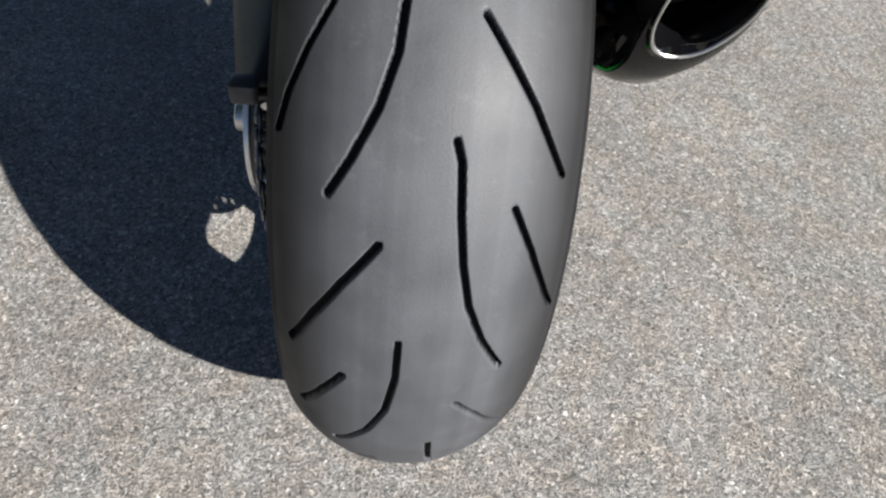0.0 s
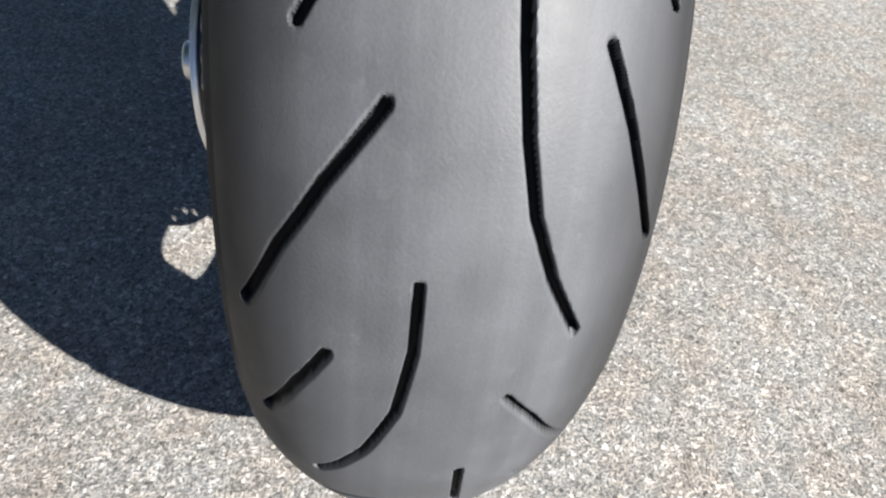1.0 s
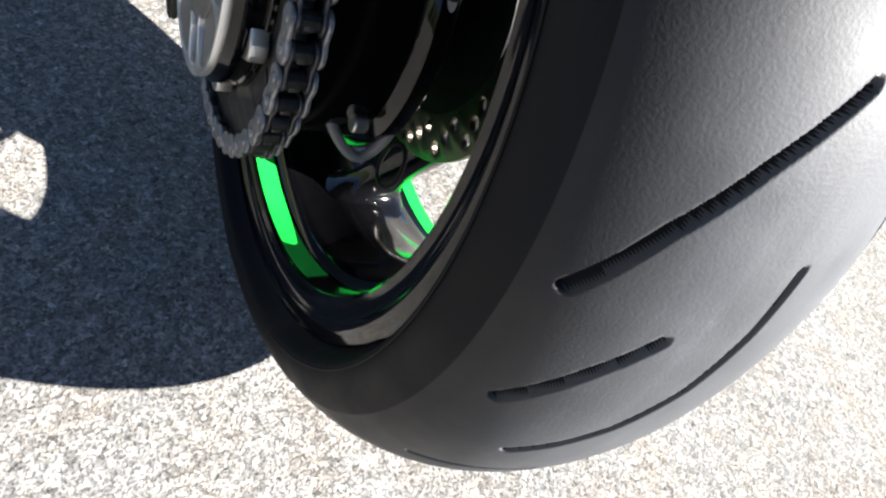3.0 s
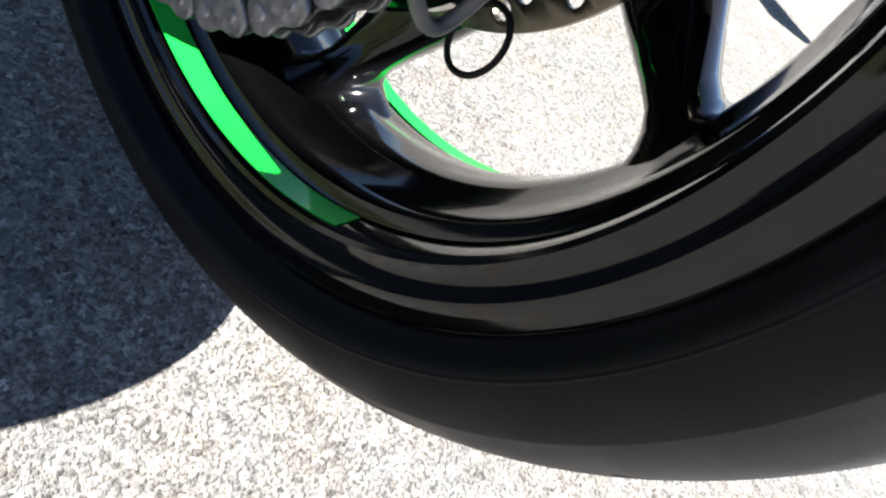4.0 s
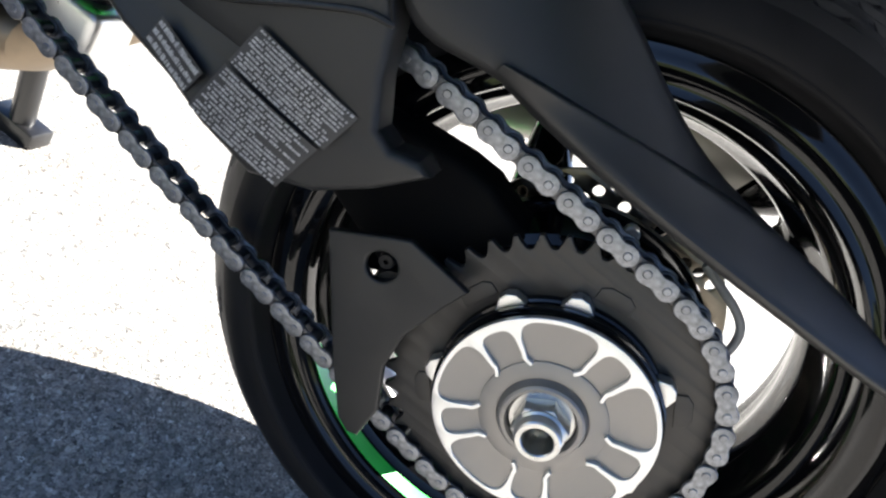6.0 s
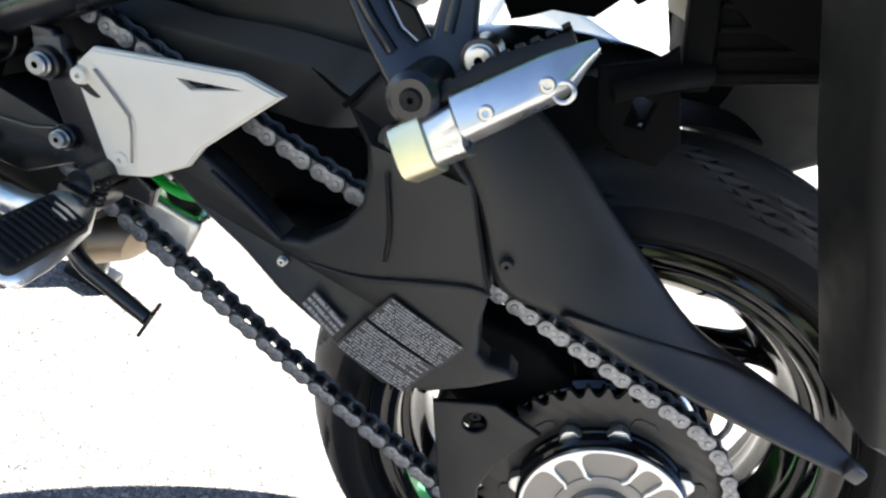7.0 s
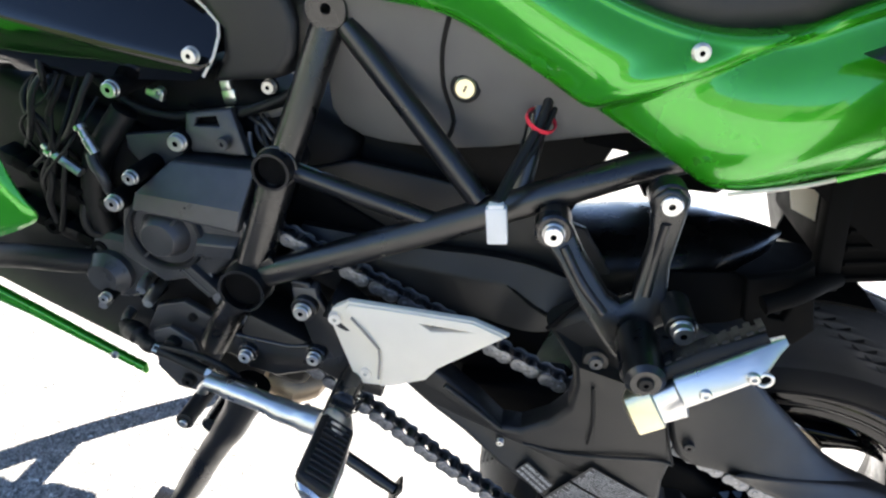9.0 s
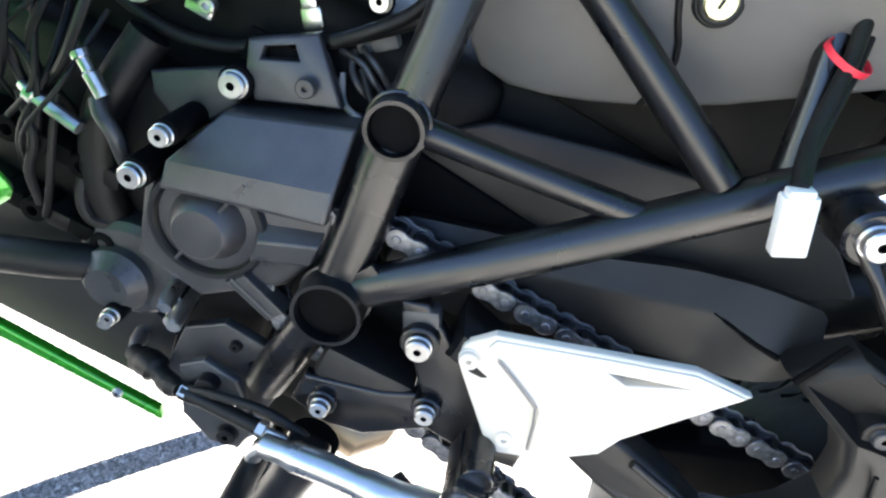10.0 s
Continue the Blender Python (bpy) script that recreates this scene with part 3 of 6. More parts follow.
# sprocket, carrier and hub cover
TEETH, PITCH_R, CHAIN_X = 44, 0.1135, -0.1235
teeth = []
for k in range(TEETH):
    a = 2 * math.pi * k / TEETH
    for f, r in ((-0.5, 0.1088), (-0.36, 0.1095), (-0.22, 0.1130), (-0.08, 0.1183), (0.08, 0.1183), (0.22, 0.1130), (0.36, 0.1095)):
        b = a + f * 2 * math.pi / TEETH
        teeth.append((r * math.cos(b), r * math.sin(b)))
sprocket = part("rear_sprocket", plate(teeth, [ring_loop(0, 0, 0.068, 64)], 0.0062, 0.0007, 1, at_x(CHAIN_X)), SPROCKET, wheel, "dark anodised rear sprocket with worn teeth")
for c in range(20, 380, 60):
    seg = [(r * math.cos(radians(a)), r * math.sin(radians(a))) for r, a in ((0.0835, c - 8.5), (0.0915, c - 7.5), (0.0945, c - 4), (0.0945, c + 4), (0.0915, c + 7.5), (0.0835, c + 8.5))]
    part("sprocket_pad", plate(seg, (), 0.0016, 0.0005, 2, at_x(CHAIN_X - 0.0036)), SPROCKET, sprocket)
for c in (-24, 34, 66, 126, 186, 246):
    seg = [(r * math.cos(radians(a)), r * math.sin(radians(a))) for r, a in ((0.0765, c - 8), (0.0835, c - 4), (0.0852, c), (0.0835, c + 4), (0.0765, c + 8))]
    part("carrier_lobe", plate(seg, (), 0.010, 0.001, 2, at_x(-0.1335)), SILVER, wheel)
part("sprocket_carrier", lathe([(0.03, -0.11), (0.0775, -0.112), (0.0775, -0.1290), (0.0768, -0.1312), (0.0752, -0.1320), (0.0752, -0.1385), (0.0768, -0.1395), (0.0768, -0.1435), (0.0745, -0.1462), (0.0735, -0.1485), (0.0735, -0.1490), (0.0120, -0.1470)], 128), GLOSS, wheel, "black sprocket carrier drum")
cover = part("hub_cover", lathe([(0.0738, -0.1485), (0.0738, -0.1515), (0.0725, -0.1525), (0.0690, -0.1520), (0.060, -0.1505), (0.045, -0.1498), (0.030, -0.1500), (0.0282, -0.1530), (0.0280, -0.1565), (0.0265, -0.1575), (0.0240, -0.1575), (0.0232, -0.1560), (0.0230, -0.1480), (0.0100, -0.1480)], 128), HUBGREY, wheel, "grey anodised hub cover with bright spokes")


def cover_face():
    """The bright face: a ring with ten hooked arms in pairs, filleted where they meet it; the grey cells lie deeper."""
    half = [(0.0709, 36), (0.0709, 25.0), (0.0703, 20.5), (0.0687, 17.2), (0.0655, 15.3), (0.0600, 14.2), (0.0540, 14.6), (0.0500, 15.0), (0.0465, 15.0), (0.0440, 17.0), (0.0424, 18.8), (0.0408, 17.4), (0.0412, 15.2), (0.0440, 12.6), (0.0470, 11.0), (0.0500, 11.2), (0.0540, 10.8), (0.0600, 10.0), (0.0640, 9.0), (0.0668, 6.8), (0.0680, 3.2)]
    loop = []
    for k in range(5):
        mid = 24.5 + 72 * k
        for r, a in [(r, -a) for r, a in half[1:]] + half[::-1]:
            loop.append((r * math.cos(radians(mid + a)), r * math.sin(radians(mid + a)), 0))
    loop.append(loop[0])
    fine = [(p.x, p.y) for p in spline(loop, 3)[:-1]]
    return plate(ring_loop(0, 0, 0.0742, 160), [fine], 0.0046, 0.0006, 2, at_x(-0.1512))


part("cover_face", cover_face(), MACHINED, cover, "machined bright ring with hooked arms")
part("cover_step", lathe([(0.0425, -0.1496), (0.0425, -0.1508), (0.0418, -0.1512), (0.0305, -0.1512), (0.0300, -0.1496)], 96), HUBGREY, cover)
hexagon = [(0.0188 * math.cos(math.pi * k / 3 + 0.35), 0.0188 * math.sin(math.pi * k / 3 + 0.35)) for k in range(6)]
nut = part("axle_nut", join(plate(hexagon, [ring_loop(0, 0, 0.0099, 32)], 0.014, 0.0012, 2, at_x(-0.1585)), lathe([(0.0099, -0.1480), (0.0222, -0.1480), (0.0222, -0.1515), (0.0212, -0.1525), (0.0099, -0.1525)], 48), lathe([(0.0165, -0.164), (0.0165, -0.1668), (0.0150, -0.1680), (0.0148, -0.1748), (0.0138, -0.1760), (0.0108, -0.1760), (0.0100, -0.1750), (0.0098, -0.1300), (0, -0.1300)], 64)), STEEL, wheel, "zinc-plated hollow hexagonal axle nut")

# ---- chain ----
FRONT = Vector((0, 0.635, 0.0893))
FRONT_R = 0.0554


def chain_path():
    """Pin centres: over the rear sprocket, along the upper run, round the front sprocket and back along the slightly slack lower run."""
    c0, c1 = Vector((0, 0)), Vector((FRONT.y, FRONT.z))
    d = c1 - c0
    base, span = math.atan2(d.y, d.x), d.length
    off = math.asin((PITCH_R - FRONT_R) / span)
    up, low = base + math.pi / 2 - off, base - math.pi / 2 + off
    path = []
    for k in range(121):
        t = low - (low + 2 * math.pi - up) * k / 120
        path.append(Vector((PITCH_R * math.cos(t), PITCH_R * math.sin(t))))
    u0, u1 = path[-1].copy(), c1 + FRONT_R * Vector((math.cos(up), math.sin(up)))
    path += [u0.lerp(u1, k / 60) for k in range(1, 60)]
    for k in range(41):
        t = up - (up - low) * k / 40
        path.append(c1 + FRONT_R * Vector((math.cos(t), math.sin(t))))
    l0, l1 = path[-1].copy(), path[0].copy()
    for k in range(1, 60):
        f = k / 60
        path.append(l0.lerp(l1, f) - Vector((0, 0.010 * math.sin(math.pi * f))))
    return path


def chain_pins():
    path = chain_path()
    path.append(path[0])
    acc = [0.0]
    for p, q in zip(path, path[1:]):
        acc.append(acc[-1] + (q - p).length)
    n = 2 * round(acc[-1] / 0.01595 / 2)
    out, j = [], 0
    for k in range(n):
        s = acc[-1] * k / n
        while acc[j + 1] < s:
            j += 1
        out.append(path[j].lerp(path[j + 1], (s - acc[j]) / (acc[j + 1] - acc[j])))
    return out


def link_plate(pitch, r, waist, thick, bevel=0.0007):
    """A chain side plate: two round ends and a waist, along +y from the first pin."""
    loop = []
    for k in range(9):
        a = radians(90 - 12 + (180 + 24) * k / 8)
        loop.append((r * math.cos(a), r * math.sin(a)))
    loop += [(pitch * 0.36, -waist * 1.08), (pitch / 2, -waist), (pitch * 0.64, -waist * 1.08)]
    for k in range(9):
        a = radians(-90 - 12 + (180 + 24) * k / 8)
        loop.append((pitch + r * math.cos(a), r * math.sin(a)))
    loop += [(pitch * 0.64, waist * 1.08), (pitch / 2, waist), (pitch * 0.36, waist * 1.08)]
    return plate(loop, (), thick, bevel, 2)


pins = chain_pins()
step = (pins[1] - pins[0]).length
rollers = bmesh.new()
roller = disc(-0.0052, 0.0052, 0.0051, n=12, bevel=0.0006)
me = bpy.data.meshes.new("t")
roller.to_mesh(me)
roller.free()
for p in pins:
    k0 = len(rollers.verts)
    rollers.from_mesh(me)
    rollers.verts.ensure_lookup_table()
    bmesh.ops.translate(rollers, verts=rollers.verts[k0:], vec=(CHAIN_X, p.x, p.y))
chain = part("drive_chain", rollers, CHAIN_DARK, bike, "oily steel drive chain with dark rollers")
outer = inner_link = None
for k, p in enumerate(pins):
    q = pins[(k + 1) % len(pins)]
    m = Matrix.Translation((CHAIN_X, p.x, p.y)) @ Matrix.Rotation(math.atan2(q.y - p.y, q.x - p.x), 4, "X")
    if k % 2:
        if not inner_link:
            inner_link = part("inner_link", join(*[moved(link_plate(0.0159, 0.0066, 0.0049, 0.0021), Matrix.Translation((s * 0.0064, 0, 0))) for s in (-1, 1)]), CHAIN_INNER, chain)
            inner_link.matrix_basis = m
        else:
            again(inner_link, chain, m)
    else:
        if not outer:
            rivets = [moved(disc(-0.0112, 0.0112, 0.0030, n=14, bevel=0.0007), Matrix.Translation((0, y, 0))) for y in (0, 0.0159)]
            outer = part("outer_link", join(*[moved(link_plate(0.0159, 0.0074, 0.0056, 0.0027, 0.0011), Matrix.Translation((s * 0.0091, 0, 0))) for s in (-1, 1)], *rivets), CHAIN, chain)
            outer.matrix_basis = m
        else:
            again(outer, chain, m)

# ---- swingarm and guards ----
arm_outline = [(0.3700, 0.1940), (0.3560, 0.2330), (0.3312, 0.2363), (0.2980, 0.2270), (0.2629, 0.2127), (0.2319, 0.1756), (0.2095, 0.1466), (0.2010, 0.1200), (0.1880, 0.0960), (0.1760, 0.0918), (0.1600, 0.0965), (0.1500, 0.0920), (0.1720, 0.0660), (0.1990, 0.0420), (0.2360, 0.0262), (0.2746, 0.0330), (0.3022, 0.0420), (0.3410, 0.0480), (0.3840, 0.0610), (0.4300, 0.0690), (0.4900, 0.0860), (0.5600, 0.0980), (0.5600, 0.1230), (0.4900, 0.1180), (0.4280, 0.1090), (0.3900, 0.1010), (0.3600, 0.0920), (0.3430, 0.1000), (0.3270, 0.1250), (0.3210, 0.1500), (0.3290, 0.1740), (0.3390, 0.1880)]


def arm_place(u, v, w):
    """The cover stands proud behind the open middle and draws in sharply at its front edge; the lower rail runs straight ahead."""
    up = max(0.0, min(1.0, (v - 0.120) / 0.035))
    x = -0.160 - 0.010 * math.exp(-((u - 0.26) / 0.09) ** 2)
    x += up * 1.05 * max(0.0, u - 0.334) + (1 - up) * 0.10 * max(0.0, u - 0.36)
    if w < 0:
        w *= 0.5
    return Vector((x - w, u, v))


def beam_place(u, v, w):
    """The upper beam lies behind the chain; above its crease it leans in, and its rear end comes out to meet the cover."""
    k = max(0.0, min(1.0, (0.415 - u) / 0.050))
    crease = 0.1925 if u < 0.41 else 0.1925 - 0.32 * (u - 0.41)
    lean = max(0.0, v - crease)
    return Vector((-0.1065 - 0.018 * k * k * (3 - 2 * k) + 0.40 * lean - w, u, v))


swingarm = part("swingarm", plate(arm_outline, (), 0.036, 0.0055, 3, arm_place), PLASTIC, bike, "matt black cast single-sided swingarm")
beam_outline = [(0.6200, 0.1000), (0.6200, 0.1450)] + [(u, 0.1450 + (0.6200 - u) * 0.33) for u in (0.59, 0.56, 0.53)] + [(0.5050, 0.1810), (0.4801, 0.1911), (0.4640, 0.1980), (0.4496, 0.2038), (0.4320, 0.2100), (0.4140, 0.2151), (0.4000, 0.2200), (0.3860, 0.2250), (0.3720, 0.2290), (0.3560, 0.2310), (0.3480, 0.2100), (0.3480, 0.1900), (0.3600, 0.1760), (0.3800, 0.1620), (0.4000, 0.1500), (0.4400, 0.1380), (0.5000, 0.1200), (0.5600, 0.0950)]
beam = part("upper_beam", gridded_plate(beam_outline, 0.006, beam_place, 0.016), PLASTIC, swingarm, "matt black upper beam with a folded crease", smooth=25)
# Black bar along the beam's fold draws the shade line below its lit strip.
part("crease", tube([beam_place(u, v, 0.0005) for u, v in ((0.4130, 0.1920), (0.4000, 0.1915), (0.3850, 0.1915), (0.3690, 0.1930))], [0.0006, 0.0014, 0.0019, 0.0022], seg=8, smooth=3), BLACK, swingarm)
part("joint", tube([(-0.150, 0.3700, 0.1950), (-0.148, 0.3650, 0.2100), (-0.145, 0.3580, 0.2300)], 0.0022, seg=8, smooth=3), BLACK, swingarm)
part("arm_rib", tube([(-0.1800, 0.4280, 0.1075), (-0.1810, 0.3950, 0.0995), (-0.1815, 0.3600, 0.0900)], 0.0030, smooth=4), PLASTIC, swingarm)
part("seam", tube([(-0.1862, 0.2660, 0.2140), (-0.1872, 0.2350, 0.1760), (-0.1870, 0.2090, 0.1460)], 0.0012, seg=8), DARK, swingarm)
part("crease", tube([(-0.1868, 0.3170, 0.1840), (-0.1880, 0.2960, 0.1500), (-0.1875, 0.2860, 0.1250)], 0.0016, seg=8, smooth=4), DARK, swingarm)
part("crease", tube([(-0.1815, 0.3330, 0.0860), (-0.1850, 0.2950, 0.1000), (-0.1878, 0.2600, 0.1220), (-0.1880, 0.2260, 0.1420), (-0.187, 0.209, 0.146)], 0.0018, seg=8, smooth=4), PLASTIC, swingarm)
inner_arm = [(0.40, 0.06), (0.30, 0.11), (0.215, 0.078), (0.188, 0.080), (0.144, 0.086), (0.12, 0.086), (0.09, 0.076), (0.03, 0.078), (-0.03, 0.062), (-0.066, 0.01), (-0.05, -0.045), (0.0, -0.07), (0.06, -0.06), (0.13, -0.02), (0.24, 0.02)]
part("axle_housing", plate(inner_arm, (), 0.05, 0.008, 3, at_x(-0.082)), BLACK, swingarm)
part("hub_housing", moved(lathe([(0.02, -0.108), (0.100, -0.108), (0.106, -0.104), (0.108, -0.060), (0.1135, -0.056), (0.1150, -0.054), (0.1150, -0.044), (0.1135, -0.042), (0.02, -0.040)], 96), Matrix.Translation((0, 0.006, 0.002))), GLOSS, swingarm, "black bearing housing round the hub")
for k in range(6):
    a = radians(60 * k + 20)
    part("housing_bolt", moved(disc(-0.075, -0.066, 0.006, n=20), Matrix.Translation((0.0, 0.006 + 0.111 * math.cos(a), 0.002 + 0.111 * math.sin(a)))), STEEL, swingarm)
bolt(-0.1890, 0.2126, 0.1746, 0.0050, swingarm, PLASTIC, h=0.004, name="screw")
panel = [(0.640, 0.190), (0.600, 0.222), (0.520, 0.244), (0.440, 0.262), (0.370, 0.268), (0.325, 0.240), (0.305, 0.200), (0.320, 0.165), (0.345, 0.152), (0.420, 0.158), (0.640, 0.172)]
part("inner_panel", plate(panel, (), 0.010, 0.003, 2, at_x(-0.070)), PLASTIC, swingarm)
# Black sheet added behind the chain to keep the swingarm's opening dark.
part("opening_backing", plate([(0.332, 0.050), (0.340, 0.150), (0.440, 0.165), (0.640, 0.180), (0.640, 0.040), (0.470, 0.045)], (), 0.012, 0.003, 2, at_x(-0.074)), BLACK, swingarm)
bolt(-0.1800, 0.3517, 0.0739, 0.0035, swingarm, STEEL, h=0.003, name="screw")
part("screw_boss", disc(-0.160, -0.1760, 0.0115, 0.3247, 0.2024), PLASTIC, swingarm)
bolt(-0.1765, 0.3247, 0.2024, 0.0062, swingarm, CAP_GREY, h=0.003, name="screw")

# Pairs along the guard: its outer lower edge and its inner upper edge.
GUARD = (
    ((-0.189, 0.2800, 0.2200), (-0.172, 0.2820, 0.2750)),
    ((-0.190, 0.2600, 0.2080), (-0.169, 0.2560, 0.2745)),
    ((-0.190, 0.2364, 0.1846), (-0.165, 0.2249, 0.2651)),
    ((-0.187, 0.2100, 0.1500), (-0.158, 0.1907, 0.2500)),
    ((-0.184, 0.1830, 0.1515), (-0.150, 0.1498, 0.2304)),
    ((-0.181, 0.1563, 0.1590), (-0.142, 0.1150, 0.2180)),
    ((-0.175, 0.1100, 0.1530), (-0.126, 0.0470, 0.1850)),
    ((-0.165, 0.0449, 0.1490), (-0.112, -0.0150, 0.1785)),
    ((-0.150, -0.0423, 0.1485), (-0.102, -0.0820, 0.1720)),
    ((-0.130, -0.1300, 0.1470), (-0.106, -0.1280, 0.1640)),
    ((-0.126, -0.1460, 0.1485), (-0.112, -0.1480, 0.1600)),
)
guard_rings = []
for lo, hi in GUARD:
    lo, hi = Vector(lo), Vector(hi)
    out = Vector((-1, 0, 0.5)) * (hi - lo).length * 0.06
    guard_rings.append([lo + Vector((0.030, -0.004, -0.004)), lo + Vector((0.010, 0, -0.003)), lo, lo.lerp(hi, 0.3) + out, lo.lerp(hi, 0.65) + out, hi, hi + Vector((0.012, 0, -0.002))])
guard = part("chain_guard", loft(guard_rings), PLASTIC, bike, "matt black plastic chain guard with a long tail", smooth=35)
rounded(guard, 2)
thicken(guard, 0.004)
bar_rings = []
for (lo, hi), f, lift in zip(GUARD[5:], (0.04, 0.50, 0.95, 0.97, 0.97, 0.97), (0.0, 0.003, 0.006, 0.005, 0.004, 0.003)):
    lo, hi = Vector(lo), Vector(hi)
    out = Vector((-1, 0, 0.5)) * (hi - lo).length * 0.06
    top, face = lo.lerp(hi, f) + out * (1.6 if f < 0.9 else 0.3), Vector((-lift, 0, lift * 0.4))
    bar_rings.append([lo + Vector((0.006, 0, -0.004)), lo + face * 0.6, lo.lerp(top, 0.35) + face, lo.lerp(top, 0.8) + face, top + face * 0.8, top + Vector((0.006, 0, 0.001))])
rounded(part("tail_bar", loft(bar_rings), PLASTIC, guard, smooth=35), 2)
part("tail_cap", box(-0.129, -0.111, -0.1570, -0.1400, 0.1465, 0.1615, 0.003), CAP_GREY, guard, "grey end of the guard")

fin_outline = [(0.1850, 0.0090), (0.1480, 0.0340), (0.1380, 0.0400), (0.0900, 0.0365), (0.0960, 0.0150), (0.1030, -0.0190), (0.1000, -0.0490), (0.0830, -0.0830), (0.0820, -0.1130), (0.0900, -0.1160), (0.1015, -0.1100), (0.1300, -0.0730)]
fin = part("chain_fin", plate(fin_outline, [ring_loop(0.1432, 0.0117, 0.0108, 24)], 0.007, 0.0022, 3, at_x(-0.1455)), PLASTIC, bike, "black lower chain fin with a round hole")
part("standoff", tube([(-0.142, 0.13, 0.0), (-0.10, 0.13, 0.0)], 0.012), DARK, fin)
bolt(-0.136, 0.1432, 0.0117, 0.0055, fin, DARK, h=0.004)

# stickers on the swingarm
A, B, C = Vector((-0.1, 0.2675, 0.1028)), Vector((-0.1, 0.1993, 0.0956)), Vector((-0.1, 0.2837, 0.0385))


def sticker(o, eu, ev, rows, seed):
    """Unreadable print: a film with rows of short bars."""
    rnd = random.Random(seed)
    bars = []
    for k in range(rows):
        f0, f1 = (k + 0.16) / rows, (k + 0.80) / rows
        end = 0.97 if rnd.random() < 0.6 else rnd.uniform(0.55, 0.95)
        u = 0.03 + (0.10 * rnd.random() if rnd.random() < 0.3 else 0)
        while u < end - 0.01:
            e = min(u + rnd.uniform(0.010, 0.045), end)
            h = rnd.uniform(0.0, 0.35) * (f1 - f0)
            q = [o + eu * a + ev * b for a, b in ((u, f0 + h), (e, f0 + h), (e, f1), (u, f1))]
            bars.append(q)
            u = e + rnd.choice((0.004, 0.004, 0.006, 0.020))
    bm = bmesh.new()
    for q in bars:
        bm.faces.new([bm.verts.new(arm_place(p.y, p.z, 0.0192)) for p in q])
    film = bmesh.new()
    n = 8
    g = [[film.verts.new(arm_place(*(o + eu * (i / n) + ev * (j / n)).yz, 0.0186)) for j in range(n + 1)] for i in range(n + 1)]
    for i in range(n):
        for j in range(n):
            film.faces.new((g[i][j], g[i + 1][j], g[i + 1][j + 1], g[i][j + 1]))
    s = part("sticker", film, LABEL_BASE, swingarm, "dark sticker with rows of pale print", smooth=0)
    part("print", bm, PRINT, s, smooth=0)


sticker(A, (B - A), (C - A) * 0.42, 11, 3)
sticker(A + (C - A) * 0.46, (B - A) * 0.97, (C - A) * 0.54, 13, 5)
sticker(Vector((-0.1, 0.3190, 0.0705)), Vector((0, -0.0350, -0.0105)), Vector((0, 0.0046, -0.0178)), 3, 9)

# heel guard
cover_outline = [(0.5538, 0.1023), (0.5546, 0.1165), (0.5432, 0.1371), (0.4900, 0.1607), (0.4370, 0.1840), (0.4031, 0.1873), (0.4175, 0.1614), (0.4413, 0.1170), (0.4454, 0.0986), (0.4703, 0.0712), (0.4951, 0.0545), (0.5080, 0.0580)]
cover_slot = [(0.4775, 0.1545), (0.4318, 0.1739), (0.4646, 0.1529)]


def cover_place(u, v, w):
    """Folded along a crease: the front facet leans back."""
    fold = 0.4944 + (0.37 * (v - 0.1064) if v < 0.1064 else 2.55 * (v - 0.1064))
    return Vector((-0.2065 + 0.079 * u - w + 0.155 * max(0.0, u - fold), u, v))


heel = part("heel_guard", plate(cover_outline, [cover_slot], 0.0075, 0.0017, 3, cover_place), COVER, bike, "pale silver heel guard with a slot")
part("raised_face", plate([(0.5430, 0.1272), (0.5415, 0.1352), (0.4895, 0.1589), (0.4365, 0.1822), (0.4062, 0.1852), (0.4192, 0.1618), (0.4431, 0.1174), (0.4470, 0.0994), (0.4715, 0.0726), (0.4800, 0.0672), (0.4944, 0.1055)], [cover_slot], 0.0040, 0.0009, 2, lambda u, v, w: cover_place(u, v, w + 0.0036)), COVER, heel)
# Grey bar on the pale guard puts the fold's shading into colour.
part("crease", tube([cover_place(u, v, 0.0079) for u, v in ((0.5345, 0.1250), (0.5150, 0.1164), (0.4985, 0.1084), (0.4926, 0.0970), (0.4850, 0.0760))], 0.0011, seg=8), HUBGREY, heel)
for x, y, z in ((-0.1635, 0.5476, 0.1102), (-0.1655, 0.4977, 0.0676)):
    bolt(x, y, z, 0.0062, heel, COVER, h=0.004, label="pale button-head screw", dark=False)

# foot bracket
bracket_outline = [(0.6020, 0.1180), (0.5850, 0.1240), (0.5680, 0.1120), (0.4980, 0.0560), (0.4720, 0.0480), (0.4700, 0.0320), (0.5080, 0.0260), (0.5400, 0.0300), (0.5750, -0.0020), (0.6050, -0.0080), (0.6330, 0.0000), (0.6320, 0.0260), (0.5800, 0.0420), (0.5560, 0.0560), (0.5900, 0.0980)]
bracket = part("foot_bracket", plate(bracket_outline, (), 0.012, 0.003, 3, at_x(-0.1465)), SATIN, bike, "black rider footrest bracket")
part("cap", moved(box(-0.004, 0.012, -0.0125, 0.0125, -0.006, 0.020, 0.004), Matrix.Translation((-0.150, 0.5783, 0.1003)) @ Matrix.Rotation(radians(-28), 4, "X")), CAST, bracket)
for x, y, z, r in ((-0.1645, 0.5783, 0.1003, 0.0078), (-0.1620, 0.5496, 0.0513, 0.0064), (-0.1600, 0.6125, 0.0131, 0.0064)):
    part("boss", disc(-0.140, x + 0.003, r * 1.6, y, z), SATIN, bracket)
    bolt(x, y, z, r, bracket, STEEL, label="bright socket-head bolt")


